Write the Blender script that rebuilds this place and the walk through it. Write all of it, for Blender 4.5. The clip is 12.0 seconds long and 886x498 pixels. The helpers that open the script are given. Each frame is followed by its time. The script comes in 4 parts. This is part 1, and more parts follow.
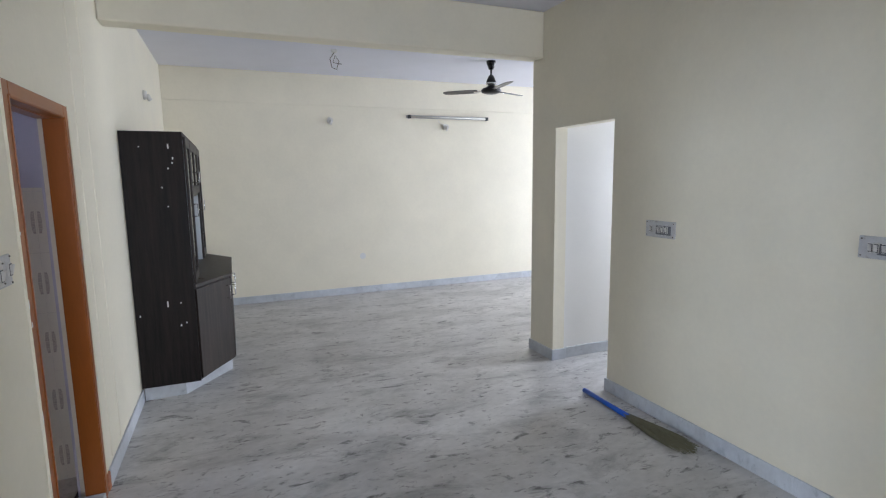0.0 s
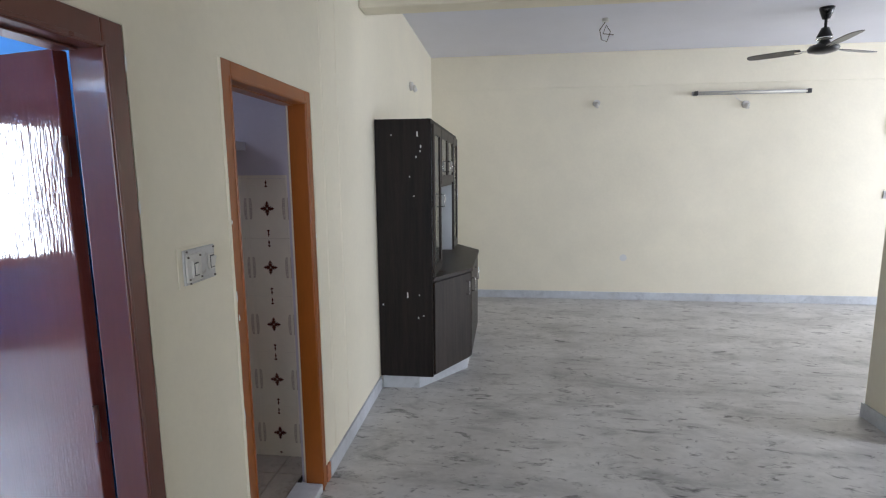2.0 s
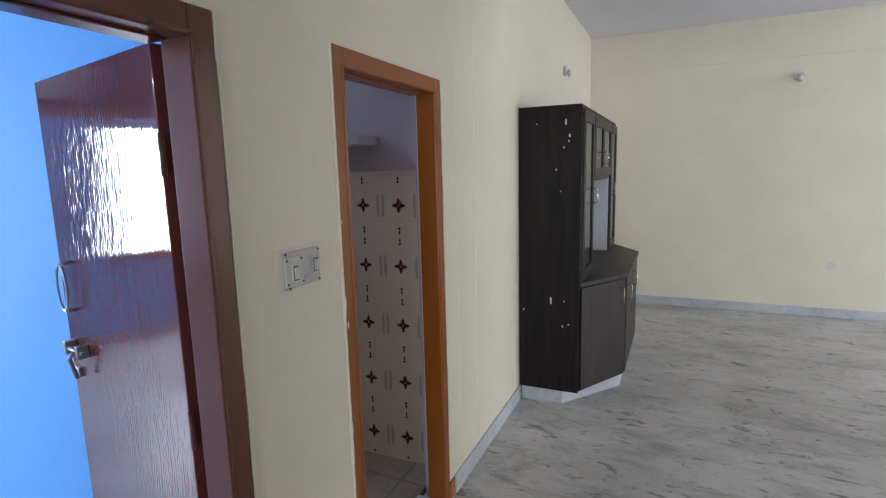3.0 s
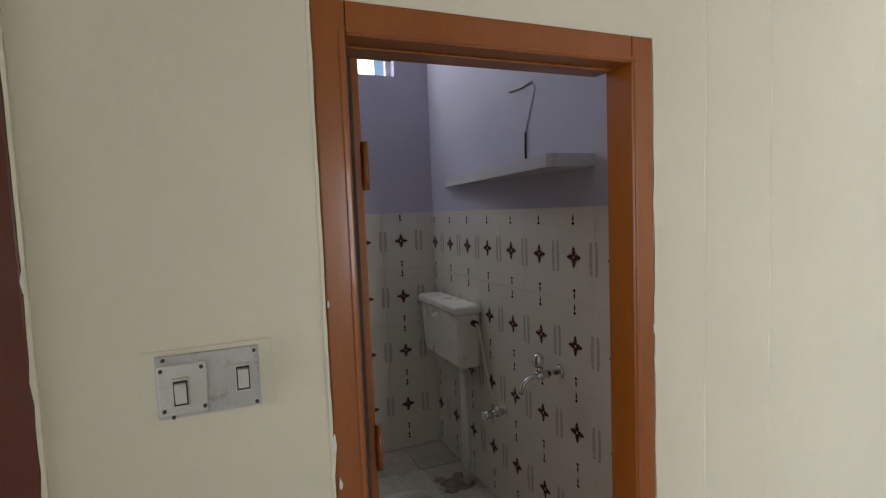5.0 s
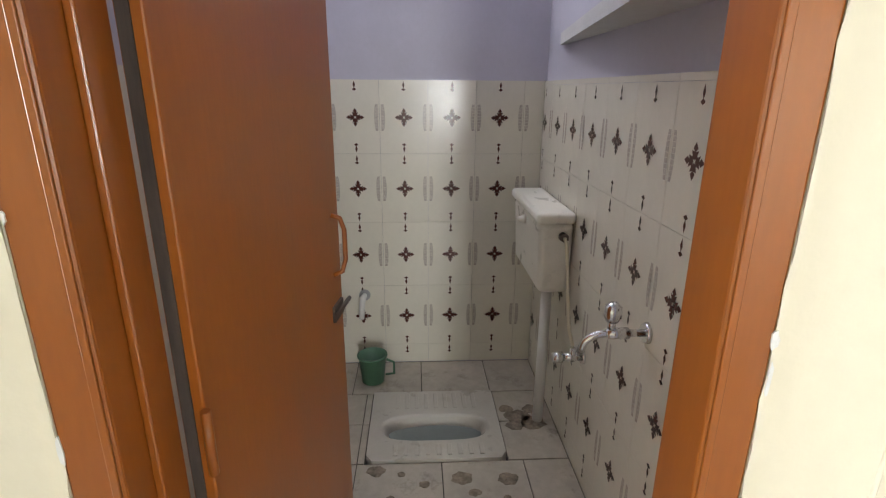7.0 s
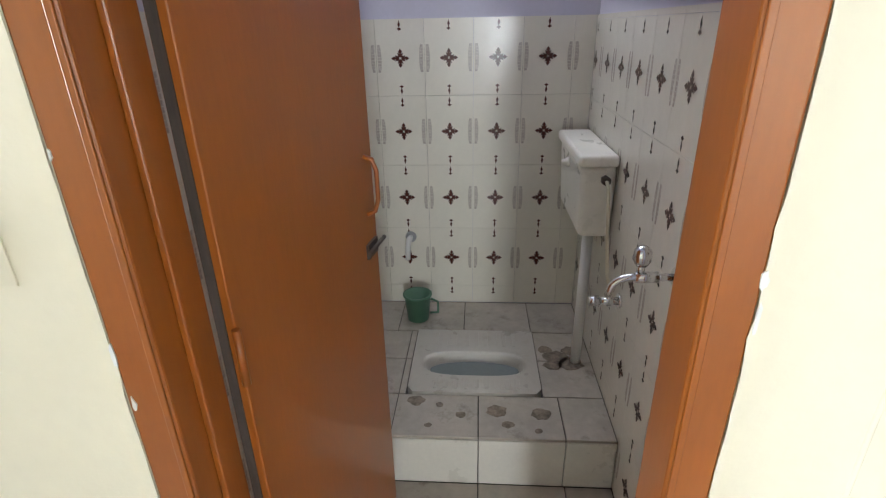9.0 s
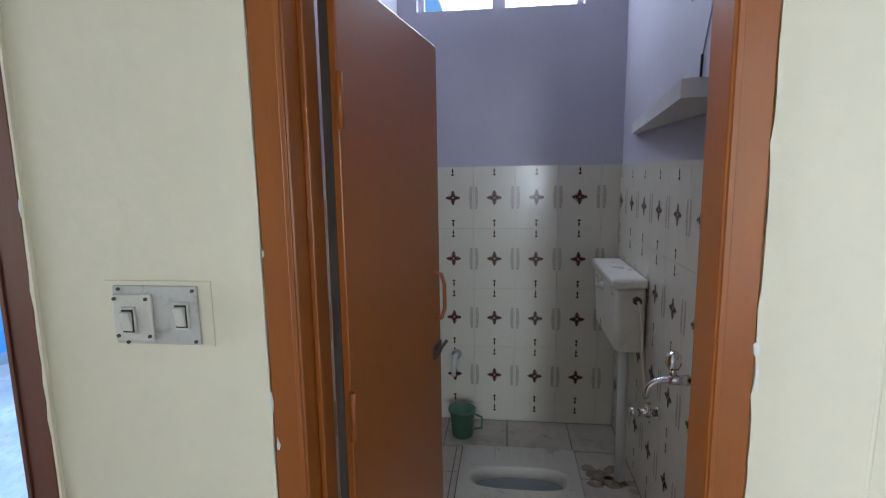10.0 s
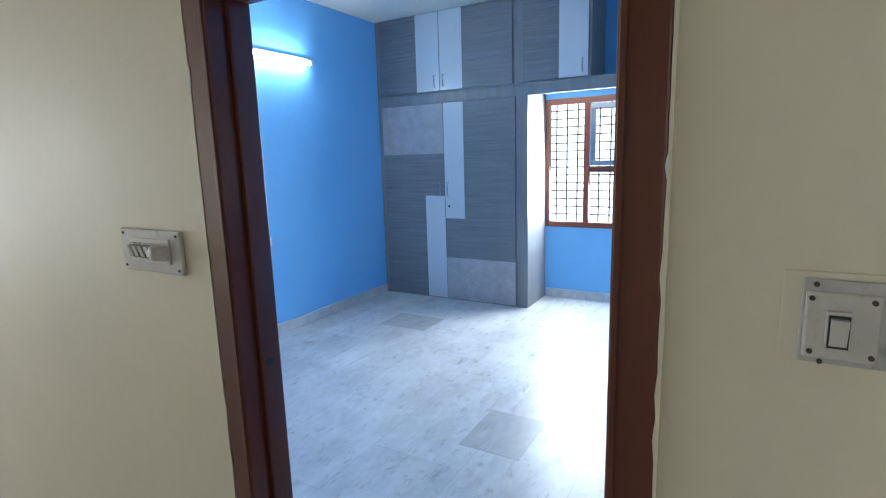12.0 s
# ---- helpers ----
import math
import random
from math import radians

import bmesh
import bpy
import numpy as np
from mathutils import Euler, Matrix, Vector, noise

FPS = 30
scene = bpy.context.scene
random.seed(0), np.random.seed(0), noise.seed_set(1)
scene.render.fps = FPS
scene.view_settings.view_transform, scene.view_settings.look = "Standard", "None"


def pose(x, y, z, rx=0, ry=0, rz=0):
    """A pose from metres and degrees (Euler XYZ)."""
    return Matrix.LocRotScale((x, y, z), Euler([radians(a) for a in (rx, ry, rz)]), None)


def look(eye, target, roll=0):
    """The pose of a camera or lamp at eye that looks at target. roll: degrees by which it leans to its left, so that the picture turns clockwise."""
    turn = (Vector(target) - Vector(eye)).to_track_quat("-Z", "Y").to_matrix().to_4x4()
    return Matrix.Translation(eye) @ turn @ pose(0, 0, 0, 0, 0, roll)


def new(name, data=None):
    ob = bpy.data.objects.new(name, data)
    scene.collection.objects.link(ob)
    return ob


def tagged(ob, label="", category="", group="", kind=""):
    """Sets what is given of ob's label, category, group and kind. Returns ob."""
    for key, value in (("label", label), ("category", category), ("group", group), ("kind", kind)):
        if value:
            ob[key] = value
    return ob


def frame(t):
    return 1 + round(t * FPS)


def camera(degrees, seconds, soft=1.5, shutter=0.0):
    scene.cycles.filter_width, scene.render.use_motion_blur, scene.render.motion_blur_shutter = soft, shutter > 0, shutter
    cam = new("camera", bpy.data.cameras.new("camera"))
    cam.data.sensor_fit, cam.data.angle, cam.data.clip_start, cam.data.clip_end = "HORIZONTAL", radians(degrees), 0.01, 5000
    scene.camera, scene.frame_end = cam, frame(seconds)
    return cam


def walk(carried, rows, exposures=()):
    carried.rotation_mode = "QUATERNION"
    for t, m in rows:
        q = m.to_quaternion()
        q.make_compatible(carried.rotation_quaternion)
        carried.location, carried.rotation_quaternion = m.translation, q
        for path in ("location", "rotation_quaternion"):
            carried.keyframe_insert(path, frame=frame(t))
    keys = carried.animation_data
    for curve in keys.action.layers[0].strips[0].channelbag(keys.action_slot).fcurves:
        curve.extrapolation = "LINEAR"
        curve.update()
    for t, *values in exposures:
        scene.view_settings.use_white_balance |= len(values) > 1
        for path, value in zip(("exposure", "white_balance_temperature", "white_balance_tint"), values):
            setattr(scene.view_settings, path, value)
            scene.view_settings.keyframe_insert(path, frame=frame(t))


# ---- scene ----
cam = camera(81.4, 12.0, soft=1.2)
PATH = [
    (0, (0.726, 1.97, 1.667), (1.473, 3.805, 1.394), -0.8),
    (0.5, (0.755, 2.016, 1.662), (1.338, 3.908, 1.382), -0.7),
    (1, (0.765, 2.217, 1.651), (1.2, 4.148, 1.362), -0.5),
    (1.5, (0.792, 2.409, 1.649), (0.927, 4.38, 1.34), -0.6),
    (2, (0.944, 2.596, 1.653), (0.707, 4.56, 1.359), -0.5),
    (2.5, (1.016, 2.743, 1.648), (0.462, 4.639, 1.334), -0.9),
    (3, (0.987, 2.909, 1.649), (0.164, 4.706, 1.342), -1.5),
    (3.5, (1.013, 3.09, 1.64), (-0.163, 4.681, 1.347), -2.3),
    (3.7, (1.057, 3.209, 1.634), (-0.253, 4.694, 1.354), -2.0),
    (5.3, (0.895, 4.274, 1.67), (-0.993, 4.919, 1.537), -2.1),
    (5.5, (0.844, 4.368, 1.687), (-1.071, 4.931, 1.564), -1.8),
    (6, (0.645, 4.514, 1.661), (-1.319, 4.881, 1.576), -0.2),
    (6.4, (0.54, 4.587, 1.66), (-1.43, 4.839, 1.424), 0.7),
    (7, (0.506, 4.663, 1.609), (-1.401, 4.765, 1.016), 0.4),
    (7.2, (0.498, 4.682, 1.59), (-1.374, 4.741, 0.887), 0.3),
    (8.8, (0.528, 4.721, 1.592), (-1.234, 4.603, 0.654), -1.7),
    (9, (0.542, 4.741, 1.61), (-1.29, 4.609, 0.819), -1.2),
    (9.6, (0.666, 4.733, 1.625), (-1.283, 4.578, 1.202), -1.0),
    (10, (0.822, 4.68, 1.621), (-1.14, 4.431, 1.326), -0.9),
    (10.5, (1.029, 4.572, 1.609), (-0.859, 3.973, 1.331), -0.7),
    (11, (1.043, 4.4, 1.596), (-0.74, 3.538, 1.314), -0.9),
    (11.5, (0.913, 4.151, 1.606), (-0.793, 3.151, 1.307), -1.4),
    (12, (0.763, 3.908, 1.591), (-0.943, 2.926, 1.24), -1.7),
]
EXPOSURES = [(0, 0.1, 5750, 14), (2.5, 0.05, 5950, 14), (3.7, 0.02, 6050, 13), (5.5, 0.32, 6500, 10), (6, 0.65, 6550, 10), (6.5, 1.15, 6650, 9), (7.0, 1.4, 6650, 9),
             (9, 1.5, 6200, 8), (9.5, 1.1, 5850, 7), (10, 0.7, 5700, 7), (10.5, 0.35, 5850, 7), (11, 0.15, 6150, 8), (12, -0.15, 6250, 8)]
walk(cam, [(t, look(eye, target, roll)) for t, eye, target, roll in PATH], EXPOSURES)

# ---- light ----
world = bpy.data.worlds.new("sky")
scene.world = world
world.use_nodes = True
wn = world.node_tree.nodes
sky = wn.new("ShaderNodeTexSky")
sky.sky_type, sky.sun_disc = "NISHITA", False
sky.sun_elevation, sky.sun_rotation = radians(50), radians(200)
world.node_tree.links.new(sky.outputs[0], wn["Background"].inputs[0])
wn["Background"].inputs[1].default_value = 0.12


def area(name, loc, target, sx, sy, watts, color):
    d = bpy.data.lights.new(name, "AREA")
    d.shape, d.size, d.size_y, d.energy, d.color = "RECTANGLE", sx, sy, watts, color
    ob = new(name, d)
    ob.matrix_world = look(loc, target)
    return ob


sun = bpy.data.lights.new("sun", "SUN")
sun.energy, sun.angle, sun.color = 1.0, radians(10), (1, 0.96, 0.9)
new("sun", sun).matrix_world = look((0, 0, 20), (6, 4, 0))
DAY = (0.93, 0.97, 1.0)
area("daylight_living", (9.42, 7.25, 1.6), (0, 7.6, 1.3), 1.8, 1.9, 222, DAY)
# added fill from the unseen south end of the hall
area("fill_south", (1.7, -4.42, 1.5), (1.7, 5, 1.4), 2.4, 2.2, 132, DAY)
area("daylight_bedroom", (-4.72, 2.52, 1.5), (0, 2.3, 0.9), 0.85, 1.25, 125, (0.84, 0.93, 1.0))
area("daylight_toilet", (-1.94, 4.63, 2.74), (-0.9, 4.7, 1.0), 0.78, 0.45, 6.6, (0.9, 0.93, 1.0))
# added fill before the solid passage end wall, brightens passage and hall
area("fill_passage", (5.35, 5.45, 1.5), (3.4, 5.0, 1.2), 0.6, 1.4, 50, DAY)

# ---- materials ----


def mat(name, col, rough=0.6, metal=0.0, var=0.12, scale=3.0, fine=60.0, bump=0.05, spec=0.5, stretch=(1, 1, 1), coat=0.0, rvar=0.1, dirt=None, dirt_amount=0.0):
    m = bpy.data.materials.new(name)
    m.use_nodes = True
    nt = m.node_tree
    b = nt.nodes["Principled BSDF"]
    tc = nt.nodes.new("ShaderNodeTexCoord")
    mp = nt.nodes.new("ShaderNodeMapping")
    mp.inputs["Scale"].default_value = stretch
    nt.links.new(tc.outputs["Object"], mp.inputs["Vector"])

    def nz(s, detail=4.0, rgh=0.6):
        n = nt.nodes.new("ShaderNodeTexNoise")
        n.inputs["Scale"].default_value, n.inputs["Detail"].default_value, n.inputs["Roughness"].default_value = s, detail, rgh
        nt.links.new(mp.outputs[0], n.inputs["Vector"])
        return n.outputs["Fac"]

    a, f = nz(scale), nz(fine, 3.0)
    ramp = nt.nodes.new("ShaderNodeValToRGB")
    lo, hi = [max(0, c * (1 - var)) for c in col], [min(1, c * (1 + var)) for c in col]
    ramp.color_ramp.elements[0].position, ramp.color_ramp.elements[0].color = 0.3, (*lo, 1)
    ramp.color_ramp.elements[1].position, ramp.color_ramp.elements[1].color = 0.7, (*hi, 1)
    mixf = nt.nodes.new("ShaderNodeMath")
    mixf.operation, mixf.inputs[1].default_value = "MULTIPLY_ADD", 0.7
    sc = nt.nodes.new("ShaderNodeMath")
    sc.operation, sc.inputs[1].default_value = "MULTIPLY", 0.3
    nt.links.new(f, sc.inputs[0])
    nt.links.new(a, mixf.inputs[0])
    nt.links.new(sc.outputs[0], mixf.inputs[2])
    nt.links.new(mixf.outputs[0], ramp.inputs[0])
    out = ramp.outputs[0]
    if dirt:
        d = nz(scale * 2.3, 6.0, 0.7)
        r2 = nt.nodes.new("ShaderNodeValToRGB")
        r2.color_ramp.elements[0].position, r2.color_ramp.elements[1].position = 0.55, 0.75
        r2.color_ramp.elements[1].color = (dirt_amount,) * 3 + (1,)
        nt.links.new(d, r2.inputs[0])
        mx = nt.nodes.new("ShaderNodeMixRGB")
        mx.inputs[2].default_value = (*dirt, 1)
        nt.links.new(r2.outputs[0], mx.inputs[0])
        nt.links.new(out, mx.inputs[1])
        out = mx.outputs[0]
    nt.links.new(out, b.inputs["Base Color"])
    rr = nt.nodes.new("ShaderNodeMath")
    rr.operation, rr.inputs[1].default_value, rr.inputs[2].default_value = "MULTIPLY_ADD", rvar * 2, rough - rvar
    nt.links.new(a, rr.inputs[0])
    nt.links.new(rr.outputs[0], b.inputs["Roughness"])
    b.inputs["Metallic"].default_value = metal
    b.inputs["Specular IOR Level"].default_value = spec
    b.inputs["Coat Weight"].default_value = coat
    b.inputs["Coat Roughness"].default_value = 0.08
    if bump:
        bp = nt.nodes.new("ShaderNodeBump")
        bp.inputs["Strength"].default_value, bp.inputs["Distance"].default_value = bump, 0.01
        nt.links.new(mixf.outputs[0], bp.inputs["Height"])
        nt.links.new(bp.outputs[0], b.inputs["Normal"])
    return m


def marble(name, base, streak, amount, turn, slabs=False):
    """Worn cement-grey marble with short dark streaks."""
    m = mat(name, base, rough=0.36, var=0.24, scale=1.9, fine=16, bump=0.04, stretch=(1, 1.4, 1), rvar=0.09)
    nt = m.node_tree
    b = nt.nodes["Principled BSDF"]
    tc = nt.nodes.new("ShaderNodeTexCoord")
    mp = nt.nodes.new("ShaderNodeMapping")
    mp.inputs["Rotation"].default_value = (0, 0, radians(turn))
    mp.inputs["Scale"].default_value = (1.0, 2.2, 1)
    nt.links.new(tc.outputs["Object"], mp.inputs["Vector"])
    prev = b.inputs["Base Color"].links[0].from_socket
    for scale, lo, hi, amt in ((2.1, 0.52, 0.72, amount * 0.65), (5.0, 0.58, 0.68, amount), (11, 0.58, 0.68, amount * 0.8), (0.8, 0.45, 0.75, amount * 0.5)):
        n = nt.nodes.new("ShaderNodeTexNoise")
        n.inputs["Scale"].default_value, n.inputs["Detail"].default_value, n.inputs["Roughness"].default_value = scale, 7, 0.66
        n.inputs["Distortion"].default_value = 0.6
        nt.links.new(mp.outputs[0], n.inputs["Vector"])
        r = nt.nodes.new("ShaderNodeValToRGB")
        r.color_ramp.elements[0].position, r.color_ramp.elements[1].position = lo, hi
        r.color_ramp.elements[1].color = (amt, amt, amt, 1)
        nt.links.new(n.outputs["Fac"], r.inputs[0])
        mx = nt.nodes.new("ShaderNodeMixRGB")
        mx.inputs[2].default_value = (*streak, 1)
        nt.links.new(r.outputs[0], mx.inputs[0])
        nt.links.new(prev, mx.inputs[1])
        prev = mx.outputs[0]
    if slabs:
        br = nt.nodes.new("ShaderNodeTexBrick")
        br.inputs["Scale"].default_value = 1.0
        br.inputs["Brick Width"].default_value, br.inputs["Row Height"].default_value, br.inputs["Mortar Size"].default_value = 0.9, 0.55, 0.002
        br.inputs["Color1"].default_value, br.inputs["Color2"].default_value, br.inputs["Mortar"].default_value = (1, 1, 1, 1), (0.68, 0.68, 0.67, 1), (0.75, 0.75, 0.75, 1)
        br.inputs["Bias"].default_value = -0.55
        nt.links.new(tc.outputs["Object"], br.inputs["Vector"])
        mx = nt.nodes.new("ShaderNodeMixRGB")
        mx.blend_type, mx.inputs[0].default_value = "MULTIPLY", 1.0
        nt.links.new(prev, mx.inputs[1])
        nt.links.new(br.outputs["Color"], mx.inputs[2])
        prev = mx.outputs[0]
    nt.links.new(prev, b.inputs["Base Color"])
    return m


def glow(name, col, strength):
    m = bpy.data.materials.new(name)
    m.use_nodes = True
    b = m.node_tree.nodes["Principled BSDF"]
    b.inputs["Base Color"].default_value = (*col, 1)
    b.inputs["Emission Color"].default_value = (*col, 1)
    b.inputs["Emission Strength"].default_value = strength
    return m


CREAM = mat("cream_paint", (0.80, 0.745, 0.60), 0.5, var=0.045, scale=2.4, fine=28, bump=0.38)
WHITEP = mat("white_paint", (0.80, 0.78, 0.74), 0.6, var=0.03, bump=0.06)
CEIL = mat("ceiling_paint", (0.74, 0.74, 0.80), 0.7, var=0.03, bump=0.05)
BLUE = mat("blue_paint", (0.19, 0.50, 0.88), 0.75, var=0.05, scale=1.2, fine=30, bump=0.08)
LILAC = mat("lilac_paint", (0.52, 0.50, 0.575), 0.6, var=0.06, bump=0.08)
FLOOR = marble("hall_marble", (0.54, 0.525, 0.51), (0.06, 0.057, 0.054), 0.85, 20)
FLOORB = marble("bedroom_marble", (0.60, 0.60, 0.61), (0.17, 0.18, 0.19), 0.5, -35, True)
SKIRT = marble("skirting_marble", (0.55, 0.57, 0.60), (0.32, 0.34, 0.37), 0.5, 10)
ORANGE = mat("orange_brown_paint", (0.30, 0.086, 0.010), 0.33, var=0.14, scale=2.5, fine=40, bump=0.03, stretch=(3, 3, 0.5), coat=0.15)
MAROON = mat("maroon_paint", (0.125, 0.034, 0.020), 0.3, var=0.15, scale=2.5, fine=40, bump=0.05, stretch=(3, 3, 0.4), coat=0.2)
LEAFA = mat("maroon_gloss_paint", (0.16, 0.042, 0.034), 0.03, var=0.10, scale=2.2, fine=22, bump=0, stretch=(9, 9, 1.0), rvar=0.01, spec=0.7)


def ripple(m, scale, strength, distance, stretch):
    """Smooth brush ripples in a gloss coat."""
    nt = m.node_tree
    tc, mp = nt.nodes.new("ShaderNodeTexCoord"), nt.nodes.new("ShaderNodeMapping")
    mp.inputs["Scale"].default_value = stretch
    nt.links.new(tc.outputs["Object"], mp.inputs["Vector"])
    n = nt.nodes.new("ShaderNodeTexNoise")
    n.inputs["Scale"].default_value, n.inputs["Detail"].default_value = scale, 1.0
    nt.links.new(mp.outputs[0], n.inputs["Vector"])
    bp = nt.nodes.new("ShaderNodeBump")
    bp.inputs["Strength"].default_value, bp.inputs["Distance"].default_value = strength, distance
    nt.links.new(n.outputs["Fac"], bp.inputs["Height"])
    nt.links.new(bp.outputs[0], nt.nodes["Principled BSDF"].inputs["Normal"])


ripple(LEAFA, 1.0, 1.0, 0.0006, (140, 140, 14))
WENGE = mat("wenge_laminate", (0.013, 0.009, 0.0075), 0.5, spec=0.22, var=0.9, scale=5, fine=45, bump=0.05, stretch=(6, 6, 0.35))
WENGE2 = mat("wenge_laminate_front", (0.032, 0.024, 0.020), 0.45, spec=0.3, var=0.8, scale=5, fine=45, bump=0.05, stretch=(6, 6, 0.35))
CISTERN = mat("ivory_cistern_plastic", (0.80, 0.77, 0.69), 0.3, var=0.05, scale=9, fine=80, bump=0.01, dirt=(0.60, 0.54, 0.44), dirt_amount=0.2)
PLASTIC = mat("ivory_plastic", (0.66, 0.64, 0.60), 0.4, var=0.05, scale=20, fine=120, bump=0.02, dirt=(0.28, 0.24, 0.18), dirt_amount=0.5)
SWPLATE = mat("aged_switch_sheet", (0.54, 0.53, 0.52), 0.45, var=0.12, scale=14, fine=90, bump=0.03, dirt=(0.24, 0.20, 0.14), dirt_amount=0.8)
DARK = mat("dark_plastic", (0.03, 0.03, 0.032), 0.4, var=0.1, bump=0)
SCREW = mat("rusty_screw", (0.09, 0.07, 0.055), 0.5, 0.6, bump=0)
CHROME = mat("chrome", (0.72, 0.72, 0.72), 0.16, 1.0, var=0.1, scale=30, bump=0.0, rvar=0.06)
STEEL = mat("dull_steel", (0.42, 0.42, 0.43), 0.35, 1.0, var=0.15, bump=0)
CERAM = mat("old_ceramic", (0.50, 0.47, 0.41), 0.3, var=0.06, scale=6, fine=50, bump=0.01, dirt=(0.35, 0.28, 0.18), dirt_amount=0.35)
HOSE = mat("yellowed_hose", (0.62, 0.56, 0.40), 0.4, var=0.06, bump=0)
PIPE = mat("white_pvc", (0.70, 0.69, 0.66), 0.4, var=0.05, bump=0.0)
TILE = mat("glazed_cream_tile", (0.75, 0.71, 0.605), 0.2, var=0.04, scale=5, fine=40, bump=0.015, rvar=0.05)
PRINT = mat("brown_print", (0.085, 0.028, 0.020), 0.2, var=0.3, scale=60, fine=200, bump=0)
PRINTG = mat("taupe_print", (0.50, 0.45, 0.385), 0.2, var=0.3, scale=80, fine=260, bump=0)
GROUT = mat("grout", (0.40, 0.37, 0.33), 0.8, bump=0.05)
GROUTD = mat("dirty_grout", (0.07, 0.06, 0.05), 0.8, bump=0.05)
FTILE = mat("toilet_floor_tile", (0.42, 0.375, 0.31), 0.5, var=0.22, scale=4, fine=30, bump=0.03, dirt=(0.12, 0.095, 0.07), dirt_amount=0.8)
RISER = mat("riser_tile", (0.68, 0.65, 0.58), 0.3, var=0.08, scale=5, bump=0.02)
SLABW = mat("whitewashed_slab", (0.58, 0.57, 0.57), 0.6, var=0.1, scale=6, bump=0.08)
GREEN = mat("green_plastic", (0.08, 0.18, 0.11), 0.4, var=0.15, bump=0.01)
BLUEPL = mat("blue_plastic", (0.02, 0.10, 0.50), 0.3, var=0.08, bump=0)
STRAW = mat("broom_straw", (0.13, 0.12, 0.07), 0.8, var=0.4, scale=30, fine=120, bump=0.4, stretch=(8, 1, 8))
LAMG = mat("grey_wood_laminate", (0.20, 0.205, 0.215), 0.38, var=0.25, scale=4, fine=35, bump=0.02, stretch=(4, 0.4, 12))
LAMGF = mat("grey_wood_frame", (0.24, 0.245, 0.25), 0.4, var=0.2, scale=4, fine=35, bump=0.02, stretch=(6, 6, 0.5))
LAMW = mat("white_gloss_laminate", (0.66, 0.69, 0.72), 0.2, var=0.02, bump=0)
LAMP_ = mat("pale_stone_laminate", (0.44, 0.41, 0.42), 0.35, var=0.2, scale=9, fine=40, bump=0.01)
WINF = mat("red_brown_window_frame", (0.20, 0.06, 0.035), 0.35, var=0.15, bump=0.03)
DARKWOOD = mat("dark_strip_wood", (0.055, 0.042, 0.036), 0.7, var=0.5, scale=8, bump=0.1, stretch=(4, 4, 0.6))
GRIME = mat("brown_grime", (0.22, 0.18, 0.135), 0.85, var=0.6, scale=40, bump=0.2)
WATER = mat("grey_water", (0.21, 0.24, 0.24), 0.12, var=0.1, bump=0, rvar=0.02)
GREYP = mat("grey_panel", (0.16, 0.16, 0.165), 0.45, var=0.1, bump=0)
BLACK = mat("black_enamel", (0.012, 0.011, 0.012), 0.3, var=0.2, bump=0)
BROWNF = mat("dark_brown_blade", (0.03, 0.024, 0.022), 0.35, var=0.2, bump=0)
PUTTY = mat("white_putty", (0.78, 0.78, 0.76), 0.7, var=0.05, scale=30, bump=0.2)
BRICK = mat("exposed_brick", (0.42, 0.17, 0.09), 0.8, var=0.3, scale=30, bump=0.3)
BACKC = mat("concrete_edge", (0.35, 0.34, 0.33), 0.8, bump=0.1)
TUBEG = glow("lit_tube", (0.80, 0.92, 1.0), 80.0)
DEADTUBE = mat("unlit_tube_glass", (0.62, 0.60, 0.55), 0.25, var=0.05, bump=0)
OUTSIDE = glow("pale_outdoors", (0.95, 0.97, 1.0), 2.2)
glassm = bpy.data.materials.new("dark_cabinet_glass")
glassm.use_nodes = True
gb = glassm.node_tree.nodes["Principled BSDF"]
gb.inputs["Base Color"].default_value, gb.inputs["Roughness"].default_value = (0.8, 0.82, 0.82, 1), 0.03
gb.inputs["Transmission Weight"].default_value, gb.inputs["IOR"].default_value = 1.0, 1.1

# ---- builders ----


def box(bm, x0, x1, y0, y1, z0, z1, bev=0.0, mi=0, m=None):
    vs = [bm.verts.new((x, y, z)) for x in (x0, x1) for y in (y0, y1) for z in (z0, z1)]
    fs = [bm.faces.new([vs[i] for i in q]) for q in ((0, 1, 3, 2), (4, 6, 7, 5), (0, 4, 5, 1), (2, 3, 7, 6), (0, 2, 6, 4), (1, 5, 7, 3))]
    for f in fs:
        f.material_index = mi
    if m is not None:
        bmesh.ops.transform(bm, matrix=m, verts=vs)
    if bev:
        bmesh.ops.bevel(bm, geom=list({e for f in fs for e in f.edges}), offset=bev, segments=2, affect="EDGES", profile=0.5)
    return bm


def cyl(bm, a, b, r, r2=None, n=16, mi=0):
    a, b = Vector(a), Vector(b)
    d = b - a
    m = Matrix.Translation((a + b) / 2) @ d.to_track_quat("Z", "Y").to_matrix().to_4x4()
    before = set(bm.faces)
    bmesh.ops.create_cone(bm, cap_ends=True, segments=n, radius1=r, radius2=r if r2 is None else r2, depth=d.length, matrix=m)
    for f in set(bm.faces) - before:
        f.smooth, f.material_index = len(f.verts) == 4, mi
    return bm


